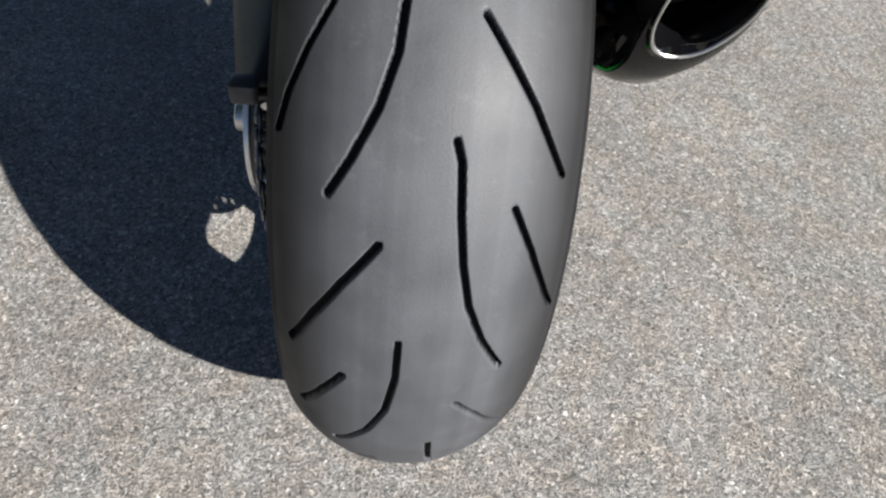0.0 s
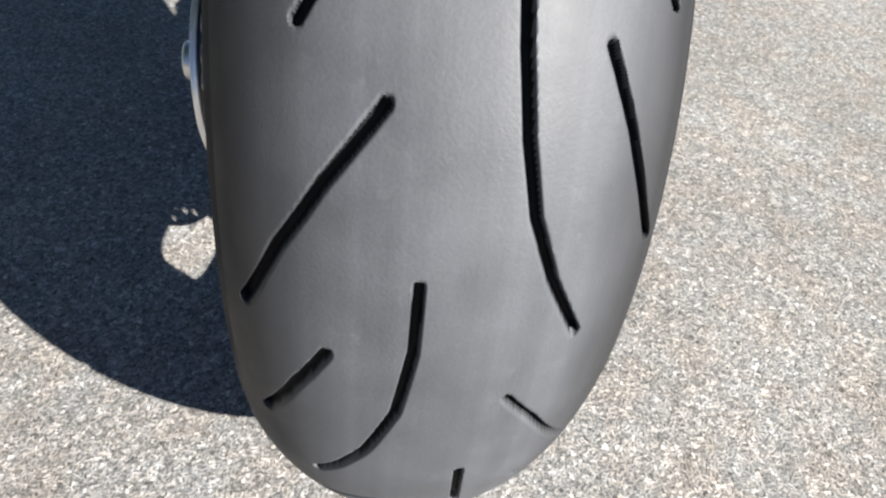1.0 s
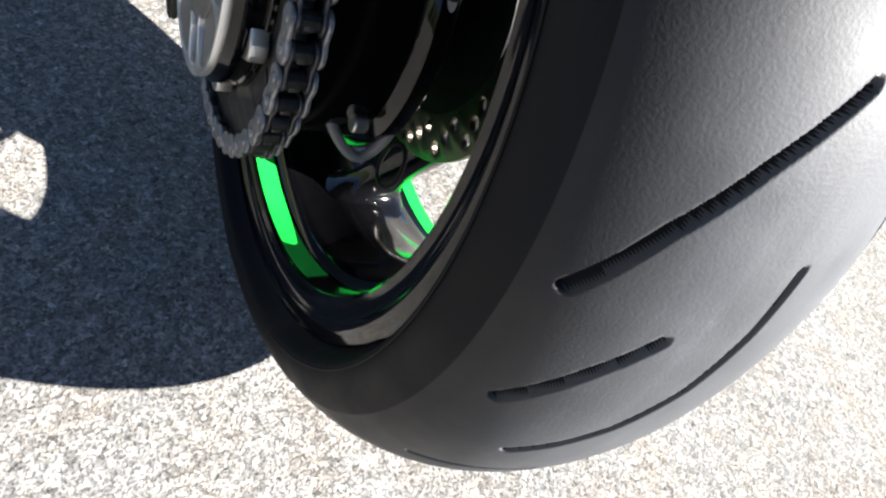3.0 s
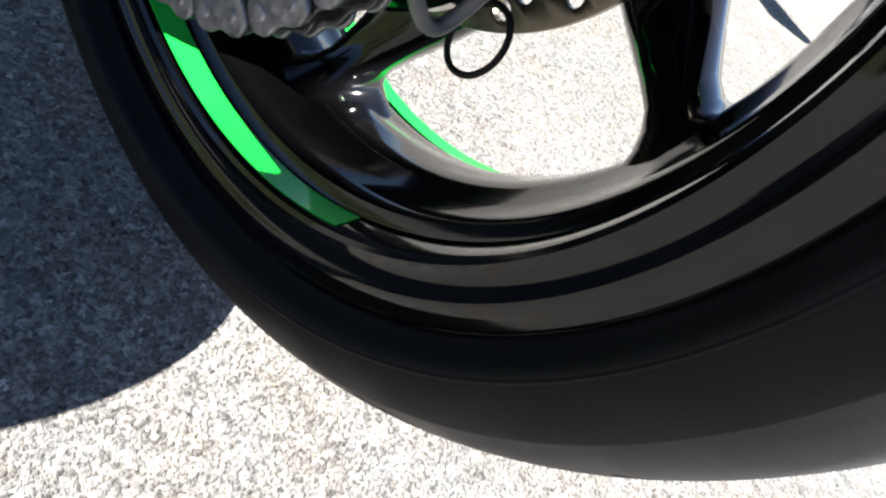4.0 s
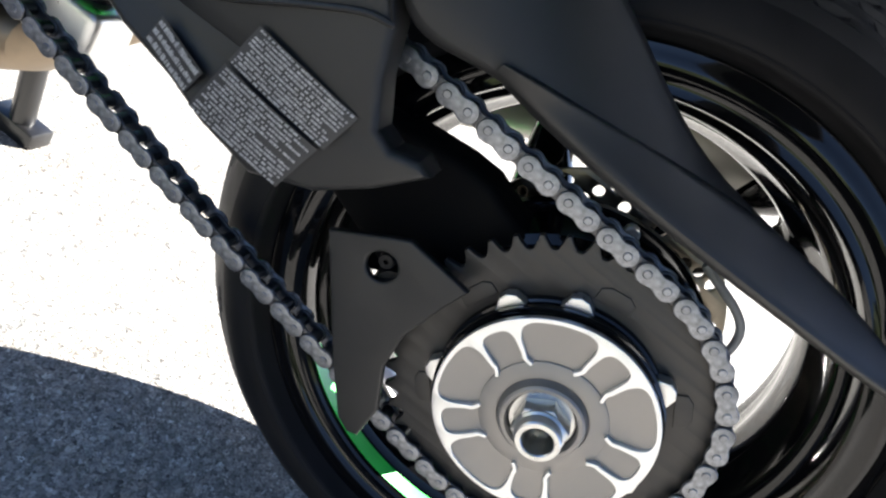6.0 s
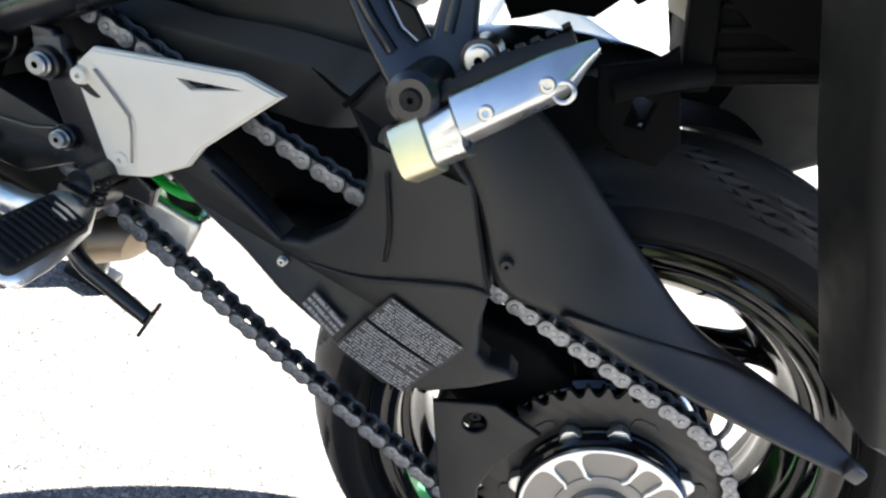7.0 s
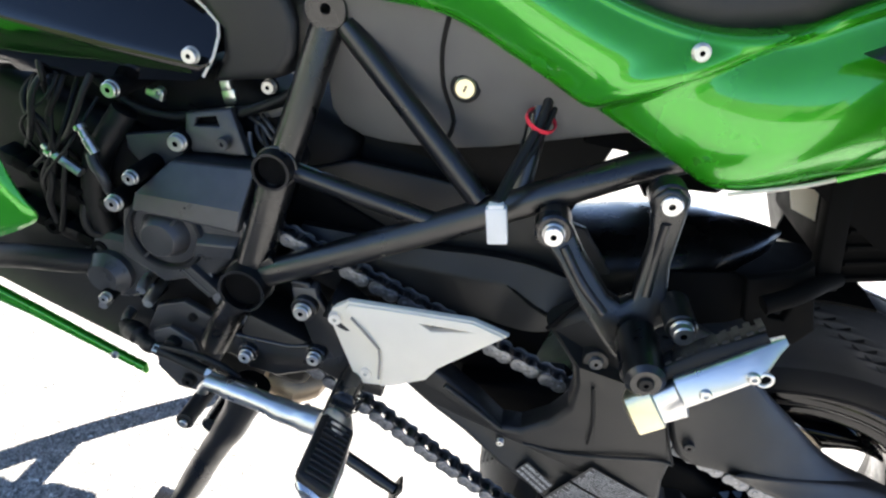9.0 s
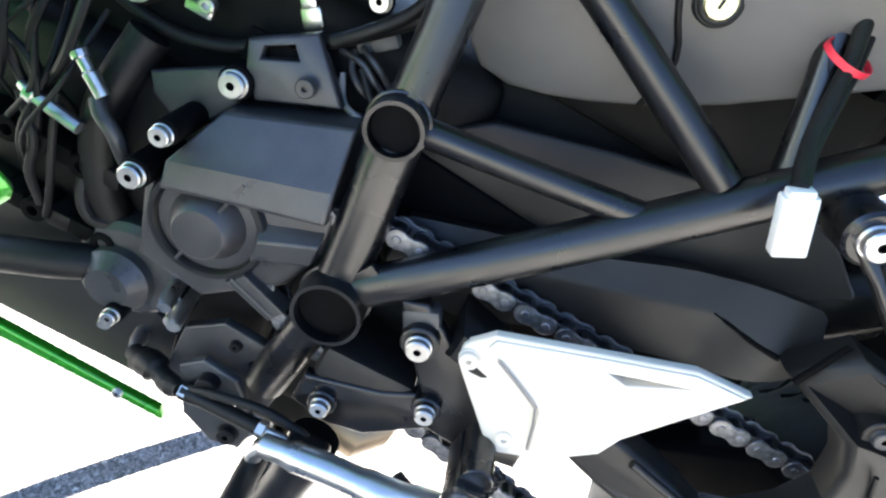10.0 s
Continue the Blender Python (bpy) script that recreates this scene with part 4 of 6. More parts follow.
def rider_peg():
    """A tapered peg, ribbed rubber above, alloy below."""
    rows = []
    for x, y, z, w, h in ((-0.190, 0.502, 0.034, 0.011, 0.008), (-0.205, 0.500, 0.030, 0.018, 0.010), (-0.245, 0.498, 0.024, 0.0205, 0.011), (-0.272, 0.498, 0.022, 0.0200, 0.010), (-0.282, 0.499, 0.022, 0.0165, 0.008), (-0.286, 0.500, 0.022, 0.010, 0.005)):
        rows.append([(x, y + w * math.cos(a), z + h * math.sin(a) + 0.35 * w * math.cos(a)) for a in (2 * math.pi * k / 16 for k in range(16))])
    body = part("rider_peg", loft(rows, closed=True, cap=True), SILVER, bike, "alloy rider footpeg with ribbed rubber")
    ribs = part("rubber", moved(box(-0.2835, -0.204, -0.0180, 0.0195, 0.001, 0.014, 0.0070, 4), Matrix.Translation((0, 0.502, 0.0235)) @ Matrix.Rotation(radians(19), 4, "X")), PEG_RUBBER, body, "worn ribbed rubber")
    rib = part("rib", box(-0.0016, 0.0016, -0.0140, 0.0145, 0, 0.0030, 0.001, 1), PEG_RUBBER, ribs)
    rib.matrix_basis = pose(-0.212, 0.4985, 0.0360, 19, 0, 8)
    for k in range(1, 11):
        again(rib, ribs, pose(-0.212 - 0.0063 * k, 0.4985, 0.0360, 19, 0, 8))
    part("hinge", join(box(-0.202, -0.150, 0.493, 0.519, 0.024, 0.046, 0.004), disc(-0.150, -0.196, 0.011, 0.506, 0.050)), SATIN, body)
    part("spring", tube([(-0.188 + 0.004 * math.cos(k * 0.8), 0.495 + 0.006 * math.sin(k * 0.8), 0.034 + 0.0006 * k) for k in range(40)], 0.0011, seg=6), DARK, body)


rider_peg()
lever = part("gear_lever", tube([(-0.200, 0.5150, 0.0140), (-0.193, 0.5480, 0.0010), (-0.186, 0.5900, -0.0090), (-0.180, 0.6350, -0.0220)], [0.0135, 0.0120, 0.0105, 0.0085], seg=14, smooth=6), SILVER, bike, "bright alloy gear lever")
part("toe_peg", tube([(-0.160, 0.6340, -0.0470), (-0.178, 0.6345, -0.0470), (-0.210, 0.6350, -0.0475), (-0.216, 0.6350, -0.0475)], [0.0075, 0.0090, 0.0090, 0.0075], seg=16, smooth=3), PEG_RUBBER, lever)
part("toe_peg_bolt", disc(-0.212, -0.2185, 0.0042, 0.635, -0.0475), STEEL, lever)
part("lever_end", tube([(-0.180, 0.632, -0.021), (-0.179, 0.637, -0.035), (-0.178, 0.6345, -0.047)], 0.006, seg=12, smooth=4), SILVER, lever)
part("shift_rod", tube([(-0.1495, 0.7040, -0.0430), (-0.1530, 0.6800, -0.0395), (-0.1594, 0.6430, -0.0330)], [0.0070, 0.0058, 0.0058], seg=14, smooth=3), PEG_RUBBER, lever)
part("threaded_end", tube([(-0.1590, 0.6440, -0.0330), (-0.1630, 0.6180, -0.0270)], 0.0030, seg=12), STEEL, lever, "bright threaded end")
for y, z, x in ((0.7022, -0.0430, -0.1500), (0.6404, -0.0324, -0.1598)):
    part("lock_nut", tube([(x, y + 0.0025, z), (x - 0.001, y - 0.0030, z + 0.001)], 0.0068, seg=6), STEEL, lever, "bright lock nut")
part("rod_joint", box(-0.176, -0.156, 0.590, 0.622, -0.034, -0.016, 0.005, 3), SATIN, lever)
part("sensor_cable", tube([(-0.150, 0.700, -0.038), (-0.158, 0.675, -0.022), (-0.162, 0.645, -0.012), (-0.162, 0.615, -0.016), (-0.155, 0.595, -0.034)], 0.0034, smooth=6), PEG_RUBBER, lever)
part("rod_end", disc(-0.136, -0.152, 0.008, 0.690, -0.030), DARK, lever)
part("shift_arm", plate([(0.700, -0.075), (0.715, -0.030), (0.700, -0.015), (0.672, -0.020), (0.645, -0.060), (0.650, -0.086), (0.672, -0.092)], [ring_loop(0.672, -0.048, 0.007, 16)], 0.008, 0.002, 2, at_x(-0.138)), CAST, lever, "dark grey shift arm")
bolt(-0.143, 0.6621, -0.0727, 0.0075, lever, DARK, h=0.006)

# ---- frame ----
frame_part = part("trellis_frame", tube([(-0.141, 0.6385, 0.0935), (-0.144, 0.585, 0.1480), (-0.140, 0.500, 0.2350), (-0.138, 0.418, 0.3230), (-0.124, 0.362, 0.3740), (-0.100, 0.250, 0.4600)], 0.0135, seg=24, smooth=5), SATIN, bike, "satin black tubular trellis frame")


def frame_tubes(s):
    for pts, r in (
        ([(-0.102, 0.661, 0.345), (-0.116, 0.655, 0.280), (-0.128, 0.651, 0.218)], 0.0142),
        ([(-0.128, 0.651, 0.210), (-0.134, 0.645, 0.150), (-0.138, 0.640, 0.095)], 0.0165),
        ([(-0.138, 0.640, 0.085), (-0.130, 0.648, 0.030), (-0.118, 0.655, -0.030)], 0.0160),
        ([(-0.106, 0.645, 0.345), (-0.121, 0.563, 0.309), (-0.136, 0.481, 0.273)], 0.0108),
        ([(-0.132, 0.640, 0.214), (-0.136, 0.578, 0.224), (-0.139, 0.505, 0.236)], 0.0088),
        ([(-0.098, 0.655, 0.352), (-0.100, 0.583, 0.392), (-0.100, 0.500, 0.440)], 0.0115),
        ([(-0.095, 0.480, 0.390), (-0.115, 0.466, 0.340), (-0.134, 0.452, 0.285)], 0.0092),
    ):
        part("frame_tube", tube([(s * x, y, z) for x, y, z in pts], r, seg=20, smooth=4), SATIN, frame_part)
    part("pipe_end", tube([(s * -0.1530, 0.6524, 0.2135), (s * -0.1000, 0.6524, 0.2135)], 0.0172, seg=32, hollow=0.0024), SATIN, frame_part)
    part("pipe_end", tube([(s * -0.1640, 0.6385, 0.0890), (s * -0.1000, 0.6385, 0.0890)], 0.0228, seg=32, hollow=0.0026), SATIN, frame_part)
    # Black discs plug the hollow pipes in place of the shade inside them.
    part("bore_shade", disc(s * -0.100, s * -0.1455, 0.0147, 0.6524, 0.2135), BLACK, frame_part)
    part("bore_shade", disc(s * -0.100, s * -0.1555, 0.0201, 0.6385, 0.0890), BLACK, frame_part)
    part("frame_boss", disc(s * -0.080, s * -0.118, 0.0175, 0.6630, 0.3520, bore=0.0045), SATIN, frame_part)
    for r, x, y, z in ((0.0190, -0.141, 0.6385, 0.089), (0.0140, -0.138, 0.6524, 0.2135)):
        part("weld_bead", moved(lathe([(r + 0.004 + 0.0016 * math.cos(a), 0.0016 * math.sin(a)) for a in (k * math.pi / 4 for k in range(8))], 40, closed=True), Matrix.Translation((s * x, y, z))), SATIN, frame_part)
    part("gusset", plate([(0.628, 0.130), (0.608, 0.118), (0.640, 0.108)], (), 0.006, 0.001, 1, at_x(s * -0.148)), SATIN, frame_part)


frame_tubes(1)
frame_tubes(-1)
part("cross_tube", tube([(0.15, 0.6385, 0.089), (-0.12, 0.6385, 0.089)], 0.018, seg=24), SATIN, frame_part)
part("frame_tube", tube([(0.140, 0.500, 0.2350), (0.138, 0.418, 0.3230), (0.140, 0.350, 0.3890), (0.130, 0.250, 0.4600)], 0.0135, seg=20, smooth=5), SATIN, frame_part)

# passenger footrest hanger
HANGER = [(0.4330, 0.2890), (0.4330, 0.2990), (0.4270, 0.3070), (0.4170, 0.3080), (0.4080, 0.3030), (0.3909, 0.2900), (0.3560, 0.2700), (0.3430, 0.2680), (0.3370, 0.2760), (0.3510, 0.3231), (0.3640, 0.3450), (0.3690, 0.3560), (0.3650, 0.3670), (0.3560, 0.3705), (0.3460, 0.3670), (0.3400, 0.3560), (0.3260, 0.3150), (0.3120, 0.2880), (0.2980, 0.2920), (0.2920, 0.2830), (0.2960, 0.2740), (0.3060, 0.2640), (0.3110, 0.2400), (0.3250, 0.2280), (0.3400, 0.2350), (0.3740, 0.2540), (0.4054, 0.2752)]


def hanger_place(u, v, w):
    """Leans out towards the peg."""
    return Vector((-0.166 - 0.36 * max(0.0, 0.300 - v) - w, u, v))


hanger = part("passenger_hanger", plate(HANGER, (), 0.014, 0.0035, 3, hanger_place), SATIN, bike, "black forked passenger footrest hanger")
for run in (((0.4080, 0.2880), (0.3800, 0.2690), (0.3520, 0.2560)), ((0.3500, 0.3430), (0.3400, 0.3150), (0.3290, 0.2830))):
    part("rib", tube([hanger_place(u, v, 0.0065) for u, v in run], 0.0042, seg=12, smooth=4), SATIN, hanger)
for x, y, z in ((-0.1770, 0.4207, 0.2940), (-0.1700, 0.3556, 0.3576)):
    part("boss", disc(-0.145, x + 0.001, 0.0152, y, z, bevel=0.002), SATIN, hanger)
    bolt(x - 0.001, y, z, 0.0084, hanger, SILVER, h=0.006, label="bright socket-head bolt")
part("boss", disc(-0.170, -0.2080, 0.0120, 0.3026, 0.2853), SATIN, hanger)
bolt(-0.2110, 0.3026, 0.2853, 0.0082, hanger, SILVER, h=0.008, label="bright socket-head bolt")
part("pivot_block", join(box(-0.2460, -0.1860, 0.3020, 0.3340, 0.2390, 0.2640, 0.007, 3), disc(-0.19, -0.2560, 0.0150, 0.3215, 0.2560, bevel=0.004)), SATIN, hanger)
bolt(-0.2565, 0.3215, 0.2560, 0.0058, hanger, DARK, h=0.002)


def passenger_peg():
    """Folded up: a bright alloy bar, its rubber-topped side inwards, with a drilled flange."""
    d = Vector((0.004, -0.0560, 0.0860)).normalized()
    n = Vector((-1, 0, 0))
    up = n.cross(d).normalized()
    n, up = n * math.cos(0.42) + up * math.sin(0.42), up * math.cos(0.42) - n * math.sin(0.42)
    base = Vector((-0.2440, 0.2995, 0.2425))

    def bar(rows, mat, name, parent, label=""):
        rings = []
        for t, a0, a1, b0, b1 in rows:
            ring = []
            for k in range(20):
                a = 2 * math.pi * k / 20
                c, s = math.cos(a), math.sin(a)
                c, s = math.copysign(abs(c) ** 0.45, c), math.copysign(abs(s) ** 0.45, s)
                ring.append(base + d * t + n * ((a0 + a1) / 2 + (a1 - a0) / 2 * c) + up * ((b0 + b1) / 2 + (b1 - b0) / 2 * s))
            rings.append(ring)
        return part(name, loft(rings, closed=True, cap=True), mat, parent, label, smooth=40)

    peg = bar(((-0.010, -0.010, 0.016, -0.016, 0.010), (0.016, -0.010, 0.017, -0.017, 0.011), (0.018, -0.012, 0.019, -0.010, 0.015), (0.070, -0.011, 0.017, -0.009, 0.014), (0.078, -0.010, 0.014, -0.006, 0.014), (0.090, -0.007, 0.009, 0.002, 0.013), (0.098, -0.005, 0.006, 0.006, 0.012)), SILVER, "passenger_peg", bike, "folded bright alloy passenger footpeg")
    pad = bar(((0.012, -0.026, 0.012, 0.012, 0.024), (0.045, -0.027, 0.012, 0.012, 0.026), (0.088, -0.022, 0.008, 0.011, 0.022)), PEG_RUBBER, "rubber", peg, "black ribbed rubber pad")
    for k in range(9):
        t = 0.016 + 0.0085 * k
        bar(((t, -0.022, 0.009, 0.022, 0.0268 - 0.03 * abs(t - 0.045)), (t + 0.0048, -0.022, 0.009, 0.022, 0.0268 - 0.03 * abs(t - 0.045))), PEG_RUBBER, "rib", pad)
    for t in (0.034, 0.068):
        b = disc(0, -0.004, 0.0045, n=16, bore=0.002)
        part("rivet", moved(b, Matrix.Translation(base + d * t + n * 0.016 - up * 0.003)), STEEL, peg)
    bar(((-0.024, -0.008, 0.012, -0.012, 0.010), (-0.021, -0.012, 0.0185, -0.0185, 0.013), (-0.002, -0.012, 0.0190, -0.0190, 0.0135), (0.001, -0.008, 0.012, -0.012, 0.010)), BRASS, "knuckle", peg, "yellow-plated knuckle")
    ring = lathe([(0.0052 + 0.0013 * math.cos(a), 0.0013 * math.sin(a)) for a in (k * math.pi / 4 for k in range(8))], 28, closed=True)
    part("pull_ring", moved(ring, Matrix.Translation(base + d * 0.074 + n * 0.012 - up * 0.009)), SILVER, peg)


passenger_peg()

# cable and connector on the frame
loom = part("cable", tube([(-0.080, 0.480, 0.470), (-0.100, 0.476, 0.405), (-0.126, 0.468, 0.356), (-0.155, 0.471, 0.318), (-0.184, 0.474, 0.298)], 0.0042, smooth=6), PEG_RUBBER, bike, "black cable taped to the frame")
part("cable_strand", tube([(-0.080, 0.468, 0.460), (-0.100, 0.464, 0.395), (-0.128, 0.462, 0.350), (-0.160, 0.468, 0.314), (-0.186, 0.471, 0.297)], 0.0025, smooth=6), PEG_RUBBER, loom)
tie = moved(lathe([(0.0125, -0.0018), (0.0135, -0.0018), (0.0135, 0.0018), (0.0125, 0.0018)], 32, closed=True), Matrix.Translation((-0.1230, 0.4680, 0.3547)) @ Matrix.Rotation(radians(70), 4, "Y") @ Matrix.Rotation(radians(20), 4, "X"))
part("cable_tie", tie, RED, loom, "red cable tie")
conn = box(-0.0050, 0.0050, -0.0082, 0.0082, -0.0155, 0.0155, 0.0015)
part("connector", moved(join(conn, box(-0.0042, 0.0042, -0.006, 0.006, 0.0125, 0.0185, 0.001)), Matrix.Translation((-0.1860, 0.4650, 0.2830)) @ Matrix.Rotation(radians(-30), 4, "X")), WHITE, loom, "white plastic connector")

# ---- body ----
side_outline = [(0.6600, 0.3300), (0.6520, 0.2900), (0.6390, 0.2560), (0.6250, 0.2450), (0.6040, 0.2430), (0.5800, 0.2500), (0.5550, 0.2610), (0.5200, 0.2800), (0.4880, 0.3030), (0.4477, 0.3380), (0.4060, 0.3740), (0.3600, 0.4100), (0.4600, 0.4350), (0.6500, 0.4100)]


def side_place(u, v, w):
    return Vector((-0.058 - 0.46 * (v - 0.25) - w, u, v))


side = part("side_cover", plate(side_outline, (), 0.010, 0.004, 3, side_place), SIDE_GREY, bike, "dark grey textured side cover with a key lock")
part("seam", tube([side_place(u, v, 0.0055) for u, v in ((0.5290, 0.2760), (0.5310, 0.3095), (0.5520, 0.3368), (0.5660, 0.3700), (0.5720, 0.4100))], 0.0020, seg=8, smooth=3), DARK, side)
lock = part("key_lock", join(disc(-0.098, -0.1095, 0.0130, 0.5349, 0.3459), disc(-0.100, -0.1118, 0.0112, 0.5349, 0.3459)), PEG_RUBBER, side)
part("lock_barrel", moved(disc(-0.1030, -0.1135, 0.0092, 0, 0, bevel=0.0012), Matrix.Translation((0, 0.5349, 0.3459))), BRASS, lock, "brass lock barrel")
part("key_slot", box(-0.1141, -0.1120, 0.5341, 0.5357, 0.3430, 0.3488, 0.0002, 1), DARK, lock)

TAIL = (  # y, lower edge z, upper edge z, sideways place of the lower edge, bulge and upper edge
    (0.900, 0.430, 0.560, -0.120, -0.150, -0.110),
    (0.800, 0.362, 0.520, -0.128, -0.160, -0.115),
    (0.743, 0.3600, 0.500, -0.134, -0.165, -0.120),
    (0.696, 0.3660, 0.490, -0.137, -0.166, -0.125),
    (0.646, 0.3790, 0.482, -0.139, -0.164, -0.130),
    (0.574, 0.3990, 0.4740, -0.141, -0.160, -0.140),
    (0.512, 0.3960, 0.4620, -0.142, -0.160, -0.148),
    (0.454, 0.3900, 0.4610, -0.143, -0.162, -0.150),
    (0.395, 0.3845, 0.4720, -0.144, -0.164, -0.151),
    (0.344, 0.3785, 0.4980, -0.142, -0.165, -0.151),
    (0.318, 0.3780, 0.5250, -0.138, -0.166, -0.150),
    (0.288, 0.3920, 0.5560, -0.132, -0.166, -0.148),
    (0.241, 0.4270, 0.5980, -0.122, -0.160, -0.142),
    (0.180, 0.4640, 0.6280, -0.110, -0.150, -0.132),
    (0.050, 0.4950, 0.6450, -0.090, -0.130, -0.112),
    (-0.150, 0.5500, 0.6600, -0.050, -0.080, -0.070),
)


def tail_rings(s):
    rings = []
    for y, zb, zt, xb, xm, xt in TAIL:
        h = zt - zb
        rings.append([(s * x, y, z) for x, z in ((xb * 0.55, zb + 0.022), (xb * 0.9, zb + 0.003), (xb, zb), (xb + (xm - xb) * 0.55, zb + 0.14 * h), (xm, zb + 0.38 * h), (xm * 0.99 + xt * 0.01, zb + 0.66 * h), (xt + (xm - xt) * 0.35, zb + 0.9 * h), (xt, zt), (xt * 0.8, zt + 0.004))])
    return rings


STEP = ((0.4700, 0.3640), (0.4423, 0.3960), (0.4027, 0.4402), (0.3819, 0.4631), (0.3639, 0.4837), (0.3400, 0.5080), (0.3100, 0.5400))


def step_depth(y, z):
    """How deep the rear panel lies under the front one, from its distance behind their common edge."""
    best = None
    for (a, b), (c, d) in zip(STEP, STEP[1:]):
        u, v = c - a, d - b
        t = max(0.0, min(1.0, ((y - a) * u + (z - b) * v) / (u * u + v * v)))
        py, pz = y - a - u * t, z - b - v * t
        q = math.hypot(py, pz)
        if best is None or q < best[0]:
            best = (q, py * -v + pz * u)
    q = best[0] if best[1] > 0 else -best[0]
    e = max(0.0, min(1.0, q / 0.008))
    f = max(0.0, 1 - max(0.0, q - 0.02) / 0.16)
    lip = math.exp(-((q + 0.004) / 0.010) ** 2) * 0.004
    return 0.013 * e * e * (3 - 2 * e) * f - lip


def tail_skin(s):
    rows = [spline(ring, 6) for ring in tail_rings(s)]
    cols = [spline([row[j] for row in rows], 14) for j in range(len(rows[0]))]
    grid = [[col[i] for col in cols] for i in range(len(cols[0]))]
    for row in grid:
        for p in row:
            p.x += s * step_depth(p.y, p.z)
    return loft(grid)


tail = part("tail_fairing", tail_skin(1), GREEN, bike, "metallic candy green tail fairing with a stepped rear panel", smooth=60)
thicken(tail, 0.003, 1)
other = part("tail_fairing", tail_skin(-1), GREEN, bike, "metallic candy green tail fairing with a stepped rear panel", smooth=60)
part("lower_panel", plate([(0.3198, 0.2996), (0.2819, 0.3321), (0.2860, 0.4000), (0.3600, 0.4000), (0.3440, 0.3180)], (), 0.004, 0.001, 2, at_x(0.100)), GREEN, other)


def gridded(outline, step, place, thick):
    """A bowed panel: the outline cut into strips along y, so that it can bend."""
    ys = [u for u, _ in outline]
    n = max(2, int((max(ys) - min(ys)) / step))
    rings = []
    for i in range(n + 1):
        u = min(ys) + (max(ys) - min(ys)) * (0.002 + 0.996 * i / n)
        hits = []
        for (a, b), (c, d) in zip(outline, outline[1:] + outline[:1]):
            if (a - u) * (c - u) < 0:
                hits.append(b + (d - b) * (u - a) / (c - a))
        lo, hi = min(hits), max(hits)
        ring = [place(u, lo + 0.0015, -thick)] + [place(u, lo + (hi - lo) * k / 10, 0) for k in range(11)] + [place(u, hi - 0.0015, -thick)]
        rings.append(ring)
    return loft(rings)


bolt(-0.1660, 0.4016, 0.4590, 0.0060, tail, STEEL, h=0.003, label="bright fairing screw")
part("edge_trim", tube([(-0.138, 0.310, 0.3760), (-0.132, 0.263, 0.4080), (-0.122, 0.225, 0.4370), (-0.112, 0.183, 0.4620)], 0.0018, seg=8, smooth=5), COVER, tail, "thin pale lower trim")
# Thin green bar models the highlight along the tail's crease.
part("highlight_bar", tube([(-0.132, 0.2450, 0.4240), (-0.148, 0.2250, 0.4560), (-0.150, 0.1950, 0.4900)], 0.0026, seg=10, smooth=4), GREEN, tail, "thin green bar in place of a crease highlight")

SEAT_ROWS = ((0.600, 0.480, 0.050), (0.560, 0.466, 0.085), (0.512, 0.460, 0.115), (0.454, 0.459, 0.135), (0.395, 0.470, 0.142), (0.344, 0.506, 0.142), (0.300, 0.556, 0.135), (0.240, 0.603, 0.128), (0.100, 0.640, 0.110), (-0.100, 0.665, 0.080))
seat_rings = []
for y, z, w in SEAT_ROWS:
    seat_rings.append([(-w * 0.9, y, z - 0.02), (-w * 1.02, y, z + 0.006), (-w * 1.03, y, z + 0.03), (-w * 0.93, y, z + 0.055), (-w * 0.6, y, z + 0.07), (0, y, z + 0.072), (w * 0.6, y, z + 0.07), (w * 0.93, y, z + 0.055), (w * 1.03, y, z + 0.03), (w * 0.9, y, z - 0.02)])
seat = rounded(part("seat", loft(seat_rings, cap=True), SEAT, bike, "black vinyl dual seat", smooth=60), 1)



def tank_place(u, v, w):
    """Leans in above its waist and turns under below it."""
    waist = 0.245 - 0.30 * (u - 0.80)
    k = v - waist
    return Vector((-0.132 + (0.55 * k + 2.2 * k * k if k > 0 else 0.12 * -k + 7.0 * k * k) - w, u, v))


tank_outline = [(1.0500, 0.3450), (0.9302, 0.3300), (0.8423, 0.3130), (0.7620, 0.3020), (0.7450, 0.2980), (0.7385, 0.2900), (0.7340, 0.2750), (0.7360, 0.2520), (0.7560, 0.2420), (0.8320, 0.2030), (0.9204, 0.1634), (1.0500, 0.1200)]
tank = part("air_box_cover", gridded(tank_outline, 0.008, tank_place, 0.03), GLOSS, bike, "gloss black air box cover", smooth=60)
part("edge_trim", tube([tank_place(*q, 0.0006) for q in ((0.9300, 0.3295), (0.8423, 0.3125), (0.7620, 0.3015), (0.7450, 0.2972), (0.7392, 0.2895), (0.7350, 0.2750), (0.7370, 0.2560))], 0.0013, seg=8), COVER, tank, "thin pale edge")
bolt(-0.1375, 0.7486, 0.2715, 0.0065, tank, STEEL, label="bright socket-head bolt")
matte = plate([(0.8300, 0.3220), (0.7600, 0.3060), (0.7390, 0.2950), (0.7330, 0.2750), (0.7360, 0.2465), (0.6850, 0.2760), (0.6770, 0.2830), (0.6730, 0.3038), (0.6815, 0.3311), (0.6925, 0.3451), (0.7100, 0.3530), (0.7508, 0.3640), (0.8300, 0.4000)], (), 0.075, 0.010, 5, at_x(-0.080))
part("air_duct", matte, PLASTIC, bike, "matt black intake duct", smooth=60)
